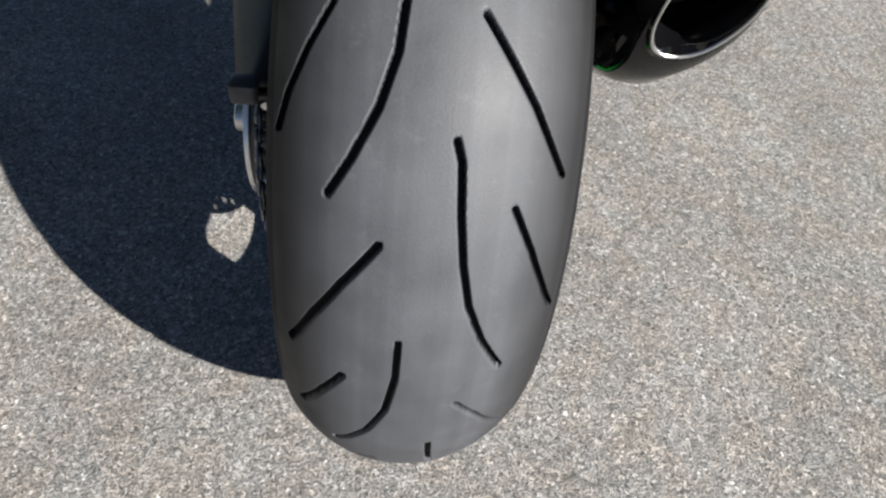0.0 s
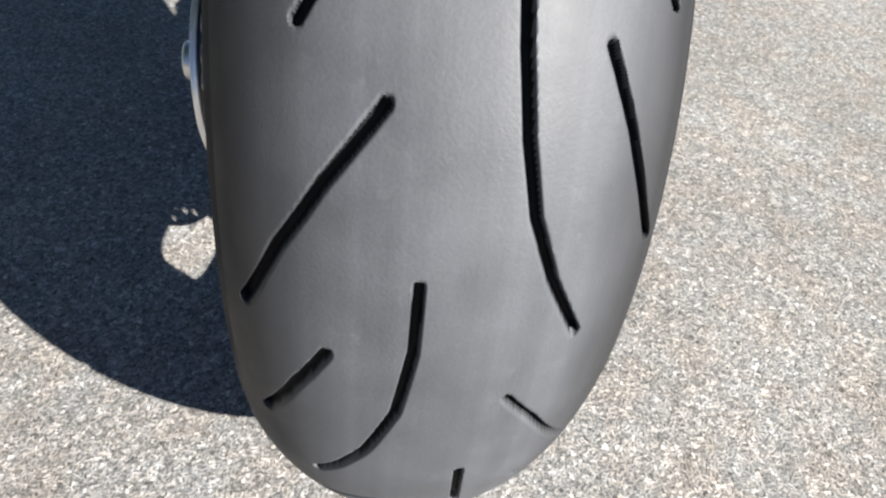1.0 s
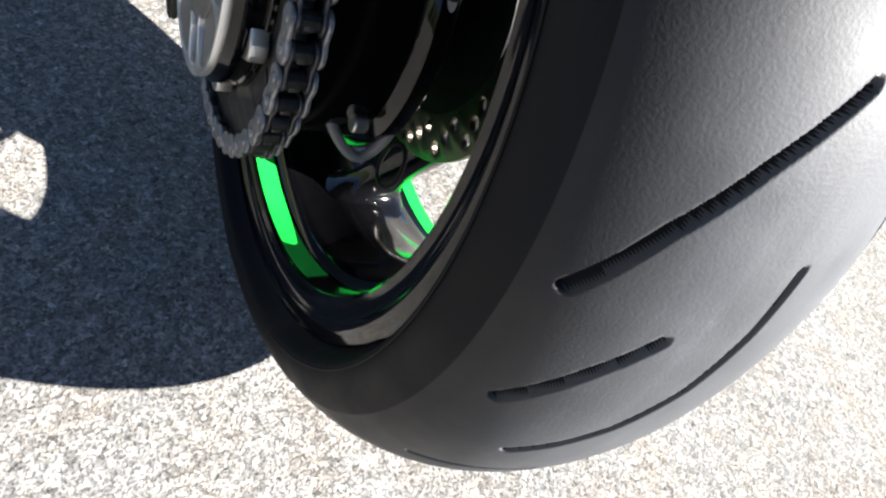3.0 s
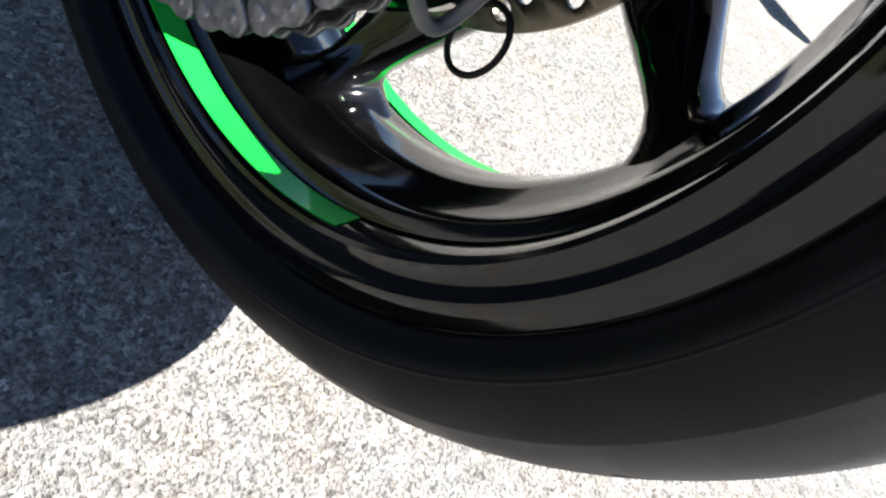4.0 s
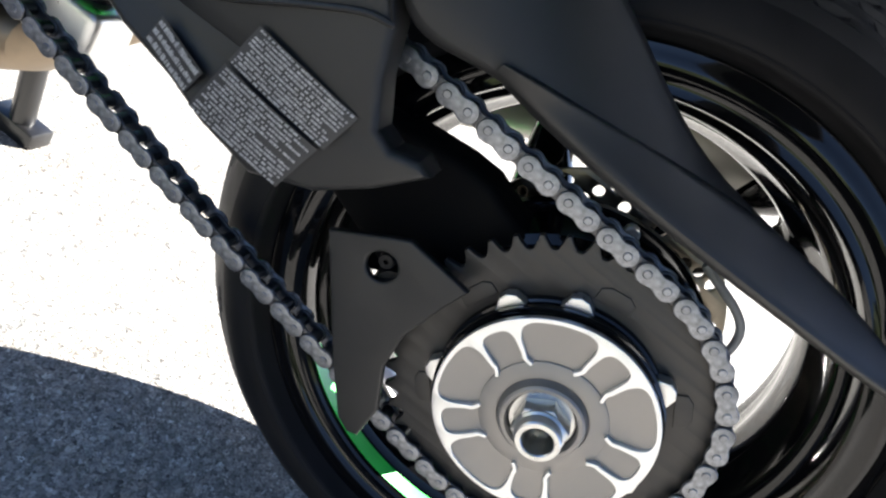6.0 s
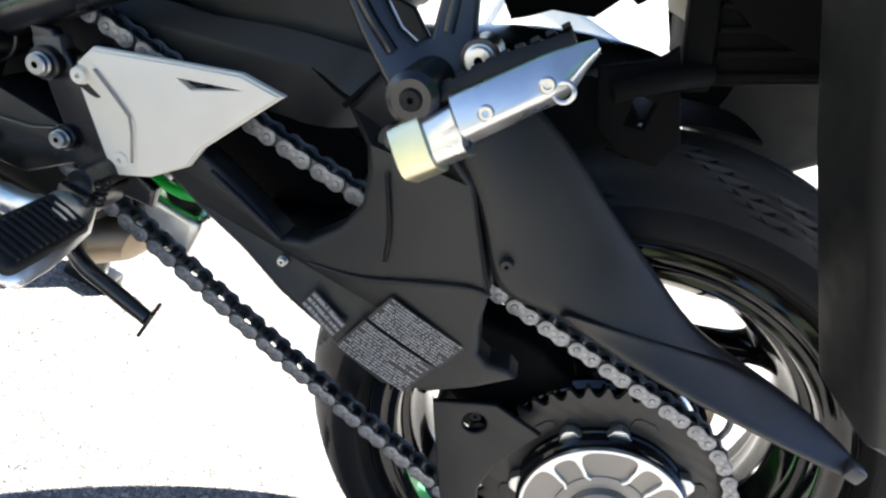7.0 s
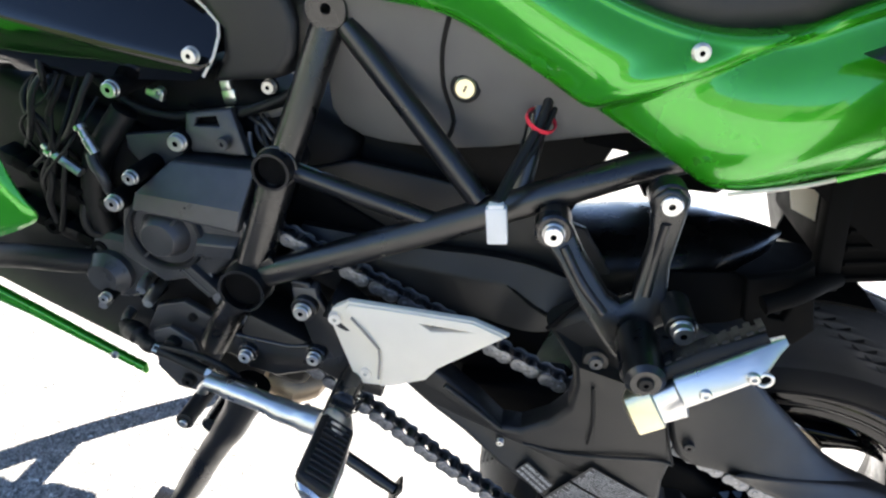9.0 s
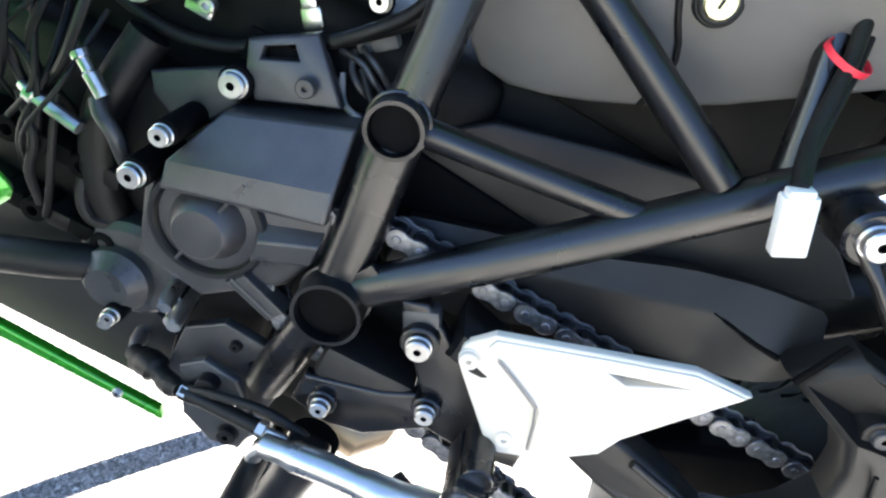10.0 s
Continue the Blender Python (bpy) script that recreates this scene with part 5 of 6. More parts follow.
part("frame_cover", plate([(0.80, 0.34), (0.69, 0.345), (0.66, 0.36), (0.58, 0.40), (0.58, 0.46), (0.80, 0.44)], (), 0.05, 0.01, 3, at_x(-0.07)), PLASTIC, bike)

front = rounded(part("front_fairing", loft([[(-0.250, 0.775, 0.150), (-0.262, 0.800, 0.120), (-0.262, 0.92, 0.02), (-0.20, 1.05, -0.06)], [(-0.262, 0.782, 0.158), (-0.275, 0.82, 0.150), (-0.285, 0.95, 0.10), (-0.23, 1.10, 0.02)], [(-0.262, 0.808, 0.190), (-0.276, 0.86, 0.20), (-0.285, 0.98, 0.20), (-0.23, 1.15, 0.16)], [(-0.245, 0.845, 0.215), (-0.262, 0.90, 0.225), (-0.270, 1.00, 0.23), (-0.21, 1.16, 0.23)]]), GREEN, bike, "metallic green front fairing panel"), 2)
thicken(front, 0.003, 1)
belly = part("belly_fairing", plate([(0.7180, -0.1260), (0.7230, -0.1160), (0.7600, -0.1130), (0.8600, -0.1040), (1.0500, -0.0900), (1.0500, -0.1200), (0.8600, -0.1180), (0.7600, -0.1235)], (), 0.010, 0.003, 3, at_x(-0.113)), GREEN, bike, "thin green edge of the belly fairing")
part("inner_panel", plate([(0.730, -0.112), (0.735, -0.05), (0.82, 0.00), (1.05, 0.0), (1.05, -0.095), (0.86, -0.107)], (), 0.006, 0.002, 2, at_x(-0.095)), PLASTIC, belly)
bolt(-0.1185, 0.7581, -0.1175, 0.0042, belly, STEEL, h=0.002, name="screw")

# ---- engine ----
engine = part("engine", box(-0.095, 0.095, 0.668, 0.960, -0.075, 0.150, 0.02, 3), DARK, bike, "dark grey engine with bolted covers")
sections = []
for f in (0.0, 0.3, 0.6, 0.85, 1.0):
    yt, ym = 0.6730 + 0.0766 * f, 0.6672 + 0.0993 * f
    top, mid, low = 0.160 + 0.418 * (0.7496 - yt), 0.1566 - 0.334 * (ym - 0.6676), 0.1380 - 0.30 * (ym - 0.6638)
    sections.append([(-0.085, yt, top - 0.002), (-0.1225, yt, top), (-0.1435, ym, mid), (-0.1485, ym - 0.003, low), (-0.1400, ym - 0.004, low - 0.004), (-0.085, ym - 0.004, low - 0.004)])
gen = part("generator_cover", loft(sections, cap=True), CAST, engine, "dark grey generator cover with folded faces", smooth=12)
mod = gen.modifiers.new("edges", "BEVEL")
mod.width, mod.segments, mod.limit_method = 0.0022, 3, "ANGLE"
step_cover = part("step_cover", loft([[(-0.100, y0, z0), (-0.1300, y0, z0), (-0.1440, y1, z1), (-0.1440, y1, z1 - 0.016), (-0.100, y1, z1 - 0.016)] for y0, z0, y1, z1 in ((0.6634, 0.1287, 0.6612, 0.1185), (0.6830, 0.1215, 0.6770, 0.1110), (0.7060, 0.1130, 0.6980, 0.1010))], closed=True, cap=True), CAST, engine, smooth=12)
mod = step_cover.modifiers.new("edges", "BEVEL")
mod.width, mod.segments, mod.limit_method = 0.0014, 2, "ANGLE"
part("lower_cover", plate([(0.7300, 0.1200), (0.6974, 0.1300), (0.6600, 0.1430), (0.6550, 0.1106), (0.6720, 0.0700), (0.7200, 0.0300), (0.7700, 0.0400), (0.7800, 0.1000)], (), 0.060, 0.007, 4, at_x(-0.105)), CAST, engine)
CAP = Matrix.Translation((0, 0.7315, 0.0900))
cap = part("oil_cap", moved(lathe([(0.0255, -0.126), (0.0250, -0.1360), (0.0175, -0.1505), (0.0165, -0.1512), (0, -0.1512)], 64), CAP), CAST, engine, "round dark oil filler cap")
part("cap_seat", moved(lathe([(0.0400, -0.126), (0.0400, -0.1370), (0.0385, -0.1395), (0.0350, -0.1395), (0.0335, -0.1375), (0.0330, -0.1300), (0.0250, -0.1290)], 64), CAP), SATIN, cap)
part("grip", moved(box(-0.1460, -0.133, -0.0011, 0.0011, 0.016, 0.0470, 0.0007), CAP @ Matrix.Rotation(radians(18), 4, "X")), CAST, cap)
part("grip", moved(box(-0.1470, -0.133, -0.0011, 0.0011, -0.030, -0.018, 0.0007), CAP @ Matrix.Rotation(radians(18), 4, "X")), CAST, cap)
part("water_pump", join(disc(-0.090, -0.118, 0.0390, 0.778, 0.006, bevel=0.005), disc(-0.090, -0.136, 0.0255, 0.782, 0.000, bevel=0.010)), CAST, engine, "round dark water pump")
slot = part("slot_plate", plate([(0.7561, 0.2008), (0.7202, 0.2226), (0.6883, 0.1908), (0.7394, 0.1683), (0.7508, 0.1849)], [[(0.7453, 0.2013), (0.7300, 0.2099), (0.7237, 0.2032), (0.7446, 0.1941)]], 0.010, 0.0018, 2, lambda u, v, w: Vector((-0.100 - w + 0.35 * max(0.0, v - 0.192), u, v))), CAST, engine, "dark bracket plate with a slot")
# Black box closes the slot from behind so that it reads dark.
part("slot_back", box(-0.093, -0.088, 0.700, 0.760, 0.175, 0.206, 0.002), BLACK, slot)
part("head_bracket", plate([(0.8046, 0.1528), (0.7615, 0.1791), (0.7500, 0.1790), (0.7440, 0.1720), (0.7488, 0.1590), (0.7666, 0.1332), (0.7743, 0.1257), (0.7994, 0.1396)], (), 0.008, 0.002, 2, at_x(-0.102)), CAST, engine)
for x, y, z, r in ((-0.1112, 0.7525, 0.1739, 0.0082), (-0.1480, 0.7698, 0.1412, 0.0062), (-0.1462, 0.7807, 0.1051, 0.0075), (-0.1424, 0.7709, -0.0145, 0.0055), (-0.130, 0.763, 0.076, 0.0038), (-0.1400, 0.8068, 0.2103, 0.0068), (-0.0817, 0.6966, 0.2541, 0.0064), (-0.0741, 0.6925, 0.3252, 0.0055), (-0.120, 0.742, 0.005, 0.005), (-0.122, 0.736, -0.012, 0.005)):
    part("boss", disc(-0.080, x + 0.002, r * 1.35, y, z, n=20), BLACK, engine)
    bolt(x, y, z, r, engine, STEEL, label="bright socket-head bolt")
bolt(-0.1095, 0.7122, 0.1942, 0.0060, engine, CAST, h=0.004, dark=False)
part("coolant_hose", tube([(-0.13, 0.90, -0.04), (-0.135, 0.86, -0.015), (-0.130, 0.82, 0.000), (-0.112, 0.79, 0.004)], 0.0135, smooth=6), PEG_RUBBER, engine)
part("coolant_hose", tube([(-0.095, 0.815, 0.17), (-0.108, 0.825, 0.11), (-0.106, 0.812, 0.05), (-0.095, 0.792, 0.02)], 0.013, smooth=6), PEG_RUBBER, engine)
rnd = random.Random(11)
for k in range(9):
    y0, z0 = rnd.uniform(0.835, 0.92), rnd.uniform(0.17, 0.24)
    y1, z1 = y0 + rnd.uniform(-0.04, 0.03), z0 - rnd.uniform(0.09, 0.16)
    x = -0.112 - rnd.uniform(0, 0.022)
    pts = [(x + 0.03, y0, z0), (x, (y0 * 2 + y1) / 3 + rnd.uniform(-0.015, 0.015), (2 * z0 + z1) / 3), (x - 0.004, (y0 + 2 * y1) / 3 + rnd.uniform(-0.015, 0.015), (z0 + 2 * z1) / 3), (x + 0.02, y1, z1)]
    part("wire", tube(pts, rnd.choice((0.0016, 0.0022, 0.0030)), seg=10, smooth=6), PEG_RUBBER, engine)
part("hose_fitting", tube([(-0.124, 0.8430, 0.1575), (-0.126, 0.8396, 0.1541), (-0.1262, 0.8380, 0.1527), (-0.1264, 0.8350, 0.1500), (-0.1266, 0.8345, 0.1495), (-0.127, 0.8290, 0.1445), (-0.1272, 0.8280, 0.1436), (-0.128, 0.8171, 0.1337)], [0.0030, 0.0030, 0.0058, 0.0058, 0.0038, 0.0038, 0.0050, 0.0046], seg=12), STEEL, engine, "stepped bright hose fitting")
part("hose_fitting", tube([(-0.118, 0.8720, 0.1085), (-0.120, 0.8674, 0.1075), (-0.1202, 0.8660, 0.1073), (-0.121, 0.8600, 0.1066), (-0.1212, 0.8590, 0.1065), (-0.125, 0.8282, 0.1032)], [0.0035, 0.0035, 0.0062, 0.0062, 0.0046, 0.0046], seg=12), STEEL, engine, "stepped bright hose fitting")
part("sleeved_hose", tube([(-0.126, 0.8215, 0.1290), (-0.130, 0.8150, 0.1230), (-0.131, 0.8040, 0.1150), (-0.127, 0.7979, 0.1015), (-0.115, 0.7960, 0.0850)], 0.0050, smooth=6), CAST, engine, "dark grey sleeved hose")
for x, y, z, k in ((-0.0600, 0.7745, 0.2050, 0.7), (-0.0665, 0.7342, 0.2240, 1.0)):
    m = Matrix.Translation((x, y, z)) @ Matrix.Rotation(radians(-32), 4, "X")
    part("rail_clip", moved(join(box(-0.006 * k, 0.006, -0.0070 * k, 0.0070 * k, -0.011 * k, 0.004, 0.002), box(-0.0075 * k, 0.006, -0.0052 * k, 0.0052 * k, 0.003, 0.013 * k, 0.0015)), m), SILVER, engine)
part("plug", moved(join(box(-0.006, 0.006, -0.0085, 0.0085, -0.0052, 0.0052, 0.0018), box(-0.004, 0.004, 0.008, 0.019, -0.004, 0.004, 0.001)), Matrix.Translation((-0.070, 0.6850, 0.2320)) @ Matrix.Rotation(radians(-40), 4, "X")), SIDE_GREY, engine, "pale grey wiring plug")
for pts in ([(-0.076, 0.7081, 0.2146), (-0.082, 0.6909, 0.2150), (-0.084, 0.6800, 0.2090), (-0.080, 0.6709, 0.2031)], [(-0.078, 0.6960, 0.2230), (-0.084, 0.6847, 0.2198), (-0.084, 0.6760, 0.2150), (-0.080, 0.6692, 0.2082)], [(-0.074, 0.7000, 0.2180), (-0.080, 0.6960, 0.2080), (-0.084, 0.6860, 0.2010), (-0.080, 0.6720, 0.1960)]):
    part("wire", tube(pts, 0.0022, seg=8, smooth=6), CAST, engine)
part("fuel_line", tube([(-0.085, 0.8700, 0.190), (-0.085, 0.8467, 0.1800), (-0.085, 0.8077, 0.1740), (-0.084, 0.7718, 0.1830), (-0.080, 0.745, 0.200), (-0.078, 0.715, 0.217), (-0.080, 0.6957, 0.2330), (-0.085, 0.665, 0.262)], 0.0048, smooth=6), PEG_RUBBER, engine)
block = part("case_block", plate([(0.7073, 0.0588), (0.6971, 0.0715), (0.6630, 0.0577), (0.6708, 0.0443)], (), 0.016, 0.002, 2, at_x(-0.134)), CAST, engine, "raised dark casting with rounded edges")
for a, b in (((0.7040, 0.0640), (0.6700, 0.0500)), ((0.6975, 0.0708), (0.6640, 0.0570))):
    part("edge", tube([(-0.1420, *a), (-0.1420, *b)], 0.0012, seg=8), CAST, block)
for pts, r in (([(-0.120, 0.890, 0.140), (-0.122, 0.8657, 0.1278), (-0.122, 0.8572, 0.0963), (-0.115, 0.860, 0.060)], 0.0028), ([(-0.120, 0.8711, 0.105), (-0.124, 0.8560, 0.0800), (-0.124, 0.8545, 0.0535), (-0.120, 0.846, 0.030)], 0.0034), ([(-0.118, 0.8500, 0.1150), (-0.124, 0.8443, 0.0867), (-0.124, 0.8397, 0.0481), (-0.118, 0.842, 0.020)], 0.0026), ([(-0.112, 0.880, 0.175), (-0.120, 0.8684, 0.1452), (-0.124, 0.8620, 0.1150), (-0.122, 0.875, 0.085)], 0.0022), ([(-0.110, 0.826, 0.075), (-0.118, 0.822, 0.052), (-0.118, 0.812, 0.036), (-0.110, 0.800, 0.034)], 0.0045)):
    part("wire", tube(pts, r, seg=10, smooth=6), PEG_RUBBER, engine)
for k in range(14):
    y, z = 0.800 + 0.0085 * k, 0.020 + 0.105 * ((k * 7) % 14) / 14
    lump = box(-0.118, -0.090, y - 0.009, y + 0.009, z - 0.007, z + 0.007, 0.003) if k % 3 else disc(-0.090, -0.120, 0.009, y, z, n=20, bore=0.004)
    part("fitting", lump, (BLACK, DARK, BLACK)[k % 3], engine)
for y, z in ((0.7876, -0.0572), (0.7600, -0.0640), (0.7305, 0.0000), (0.7409, 0.0129)):
    x = -0.104 if z < -0.03 else -0.130
    part("clip", tube([(x + 0.03, y + 0.004, z + 0.002), (x - 0.002, y, z), (x - 0.010, y - 0.002, z - 0.001)], [0.0062, 0.0062, 0.0048], seg=14), STEEL, engine)
part("rubber_boot", tube([(-0.118, 0.7560, -0.0650), (-0.126, 0.7450, -0.0600), (-0.130, 0.7370, -0.0555), (-0.136, 0.7260, -0.0540), (-0.141, 0.7170, -0.0530), (-0.148, 0.7060, -0.0460)], [0.0070, 0.0105, 0.0112, 0.0075, 0.0082, 0.0060], seg=18, smooth=4), PEG_RUBBER, engine, "black rubber boot")
part("case_plate", plate([(0.7300, -0.0700), (0.7260, -0.0150), (0.7000, 0.0060), (0.6629, 0.0020), (0.6400, -0.0200), (0.6450, -0.0620)], [ring_loop(0.668, -0.020, 0.004, 14)], 0.010, 0.002, 2, at_x(-0.116)), CAST, engine)
bolt(-0.1225, 0.6860, -0.0080, 0.0045, engine, DARK, h=0.003)
part("metal_line", tube([(-0.066, 0.7956, 0.1822), (-0.066, 0.7670, 0.2000), (-0.066, 0.7389, 0.2151)], 0.0014, smooth=4), STEEL, engine)
part("cable", tube([(-0.090, 0.7114, 0.2207), (-0.092, 0.6950, 0.2370), (-0.090, 0.6781, 0.2558), (-0.088, 0.6680, 0.2750)], 0.0042, smooth=6), PEG_RUBBER, engine)
part("cable_clamp", join(disc(-0.092, -0.100, 0.0050, 0.786, 0.205, n=20, bore=0.0025), box(-0.096, -0.090, 0.782, 0.800, 0.196, 0.204, 0.0015)), STEEL, engine)
part("coil_wire", tube([(-0.086, 0.700, 0.205), (-0.092, 0.690, 0.190), (-0.096, 0.672, 0.186), (-0.098, 0.655, 0.176)], 0.0022, smooth=6), HOSE, engine)
part("coil_wire", tube([(-0.082, 0.690, 0.212), (-0.090, 0.676, 0.200), (-0.094, 0.660, 0.192), (-0.090, 0.640, 0.190)], 0.0026, smooth=6), PEG_RUBBER, engine)
part("sump", box(-0.080, 0.080, 0.600, 0.900, -0.125, -0.060, 0.015, 3), INSIDE, engine)
part("gearbox", box(-0.085, 0.10, 0.545, 0.70, -0.085, 0.075, 0.02, 3), INSIDE, engine)
part("upper_case", box(-0.07, 0.10, 0.60, 0.92, 0.06, 0.245, 0.02, 3), INSIDE, engine)
part("linkage_box", box(-0.150, -0.095, 0.560, 0.628, 0.010, 0.055, 0.006), PLASTIC, engine)
shock = part("shock_absorber", tube([(0, 0.505, -0.075), (0, 0.470, 0.160), (0, 0.455, 0.300)], 0.022, seg=24), DARK, bike, "rear shock absorber with a green coil spring")
part("spring", tube([(0.036 * math.cos(k * 0.42), 0.5035 - 0.032 * k / 120 + 0.036 * math.sin(k * 0.42), -0.030 + 0.190 * k / 120) for k in range(121)], 0.0062, seg=10), GREEN_DECAL, shock, "bright green coil spring")
part("clevis", join(box(-0.030, 0.030, 0.465, 0.540, -0.105, -0.042, 0.010, 3), disc(-0.03, 0.03, 0.016, 0.500, -0.088)), SILVER, shock, "cast alloy clevis")
part("splash_panel", join(box(-0.045, 0.06, 0.400, 0.630, 0.110, 0.190, 0.015), box(-0.044, 0.058, 0.482, 0.630, 0.180, 0.252, 0.006)), INSIDE, bike, "black inner splash panel")
bolt(-0.0460, 0.5853, 0.2050, 0.0065, bike, STEEL, label="bright splash panel bolt", name="splash_panel_bolt")
# Plain box added behind the side cover to fill the bay with dark.
part("bay_fill_box", box(-0.055, 0.10, 0.385, 0.62, 0.247, 0.40, 0.010), INSIDE, bike, "plain black box added to keep the bay dark")

# exhaust
# Unseen plate added on the right; it stops sun leaking through to the ground.
part("sun_block_plate", plate([(0.250, 0.030), (0.270, 0.100), (0.340, 0.125), (0.420, 0.110), (0.470, 0.070), (0.440, 0.020)], (), 0.022, 0.004, 2, at_x(0.092)), DARK, bike, "added black plate blocking sun under the bike")
part("exhaust_collector", loft([[(x0 + r * w * math.cos(a), y, z + r * h * math.sin(a)) for a in (2 * math.pi * k / 20 for k in range(20))] for x0, y, z, r, w, h in ((0.01, 0.61, -0.125, 0.4, 0.07, 0.042), (0.01, 0.595, -0.130, 0.9, 0.07, 0.042), (0.01, 0.555, -0.128, 1, 0.07, 0.042), (0.02, 0.528, -0.115, 0.85, 0.07, 0.045), (0.05, 0.510, -0.095, 0.6, 0.06, 0.05), (0.08, 0.490, -0.070, 0.45, 0.06, 0.05))], closed=True, cap=True), TITAN, bike, "heat-tinted steel exhaust collector")
MUFFLER = ((0.46, 0.125, -0.030, 0.030, 0.035, 0, 0), (0.40, 0.130, -0.010, 0.034, 0.050, 0, 0), (0.30, 0.136, 0.025, 0.037, 0.058, 0, 0), (0.20, 0.140, 0.090, 0.040, 0.066, 0, 0), (0.05, 0.146, 0.170, 0.042, 0.069, 0.08, 0.006), (-0.066, 0.1520, 0.202, 0.042, 0.0705, 0.17, 0.011), (-0.072, 0.1523, 0.203, 0.042, 0.0703, 0.17, 0.011), (-0.095, 0.154, 0.208, 0.042, 0.069, 0.2, 0.012), (-0.121, 0.158, 0.218, 0.038, 0.063, 0.2, 0.012), (-0.136, 0.161, 0.231, 0.0345, 0.056, 0.2, 0.010), (-0.140, 0.163, 0.242, 0.0315, 0.051, 0.2, 0.008))


def oval(y, x0, z0, w, h, cut, lean):
    """One leaning oval section, its upper edge further back than its lower one."""
    ring = []
    for k in range(40):
        c, s = math.cos(2 * math.pi * k / 40), math.sin(2 * math.pi * k / 40)
        ring.append((x0 + lean * s + w * math.copysign(abs(c) ** 0.9, c), y - cut * h * s, z0 + h * math.copysign(abs(s) ** 0.9, s)))
    return ring


muffler_rows = [oval(*row) for row in MUFFLER]
mouth = [oval(y, 0.163, 0.242, 0.0315 * f, 0.051 * f, 0.2, 0.008 * f) for y, f in ((-0.140, 1.0), (-0.1425, 0.95), (-0.1405, 0.88), (-0.128, 0.82), (-0.125, 0.76), (-0.040, 0.68), (-0.039, 0.05))]
muffler = part("muffler", loft(muffler_rows[:6], closed=True), BRUSHED, bike, "brushed steel muffler with a gloss black end", smooth=60)
part("end_cap", loft(muffler_rows[6:], closed=True), GLOSS, muffler, "gloss black end cap", smooth=60)
part("bracket", box(0.120, 0.134, 0.030, 0.060, 0.190, 0.240, 0.003), STEEL, muffler)
part("mouth", loft(mouth, closed=True), GLOSS, muffler, smooth=60)
ring = oval(-0.1415, 0.163, 0.242, 0.0288, 0.0466, 0.2, 0.0075)
part("mouth_ring", tube(ring + ring[:1], 0.0014, seg=8), SILVER, muffler, "thin bright ring")
part("baffle", loft([oval(-0.1, 0.155, 0.225, 0.012 * f, 0.012 * f, 0.2, 0) for f in (1.0, 0.9, 0.05)], closed=True), DARK, muffler)
part("link_pipe", tube([(0.07, 0.52, -0.08), (0.10, 0.49, -0.055), (0.125, 0.45, -0.03)], 0.028, smooth=4), TITAN, muffler)

# ---- rear fender and undertail ----
fender_rows = []
for y, z, w, drop in ((0.470, 0.195, 0.055, 0.10), (0.400, 0.228, 0.074, 0.10), (0.330, 0.272, 0.078, 0.080), (0.275, 0.306, 0.072, 0.055), (0.230, 0.324, 0.056, 0.034), (0.198, 0.334, 0.030, 0.020), (0.176, 0.3370, 0.006, 0.004)):
    fender_rows.append([(w * f, y + g * drop * 0.15, z - 0.022 * abs(f) ** 2.2 - g * drop) for f, g in ((-1.03, 1), (-1.02, 0.4), (-0.97, 0.06), (-0.75, 0), (-0.4, 0), (0, 0), (0.4, 0), (0.75, 0), (0.97, 0.06), (1.02, 0.4), (1.03, 1))])
hugger = rounded(part("hugger", loft(fender_rows), FENDER, bike, "gloss black hugger over the rear tyre", smooth=60), 1)
thicken(hugger, 0.004)
part("side_skirt", plate([(0.300, 0.258), (0.262, 0.276), (0.225, 0.298), (0.190, 0.300), (0.172, 0.290), (0.176, 0.272), (0.195, 0.248), (0.240, 0.215), (0.300, 0.200)], (), 0.006, 0.002, 2, at_x(-0.070)), BLACK, hugger)
# Black strip added over the tyre to turn the bright gap there dark.
part("gap_fill_strip", lathe([(0.3370, -0.062), (0.3395, -0.030), (0.3400, 0.0), (0.3395, 0.030), (0.3370, 0.062), (0.3340, 0.062), (0.3360, 0.0), (0.3340, -0.062)], 24, 50, 76, closed=True), BLACK, hugger)
tilt = Matrix.Translation((0, 0.169, 0.325)) @ Matrix.Rotation(radians(-32.8), 4, "X")
under = part("undertail", moved(box(-0.092, 0.092, -0.220, -0.018, 0.002, 0.120, 0.008), tilt), BLACK, bike, "ribbed black undertail")
part("edge_strip", moved(box(-0.100, -0.080, -0.020, 0.0, 0.0, 0.120, 0.003), tilt), BLACK, under)
for k in range(7):
    part("rib", moved(box(-0.097, -0.088, -0.205, -0.022, 0.008 + 0.016 * k, 0.013 + 0.016 * k, 0.0015), tilt), BLACK, under)
part("stay", tube([(-0.128, 0.215, 0.303), (-0.122, 0.195, 0.322), (-0.104, 0.172, 0.338), (-0.095, 0.160, 0.345)], 0.0085, smooth=5), BLACK, under)

part("underside", plate([(0.3229, 0.3021), (0.3042, 0.2889), (0.2905, 0.3004), (0.2762, 0.3156), (0.2407, 0.3296), (0.2258, 0.3617), (0.2136, 0.3589), (0.2015, 0.3791), (0.2046, 0.4100), (0.3300, 0.4000)], (), 0.030, 0.003, 2, at_x(0.050)), BLACK, under)
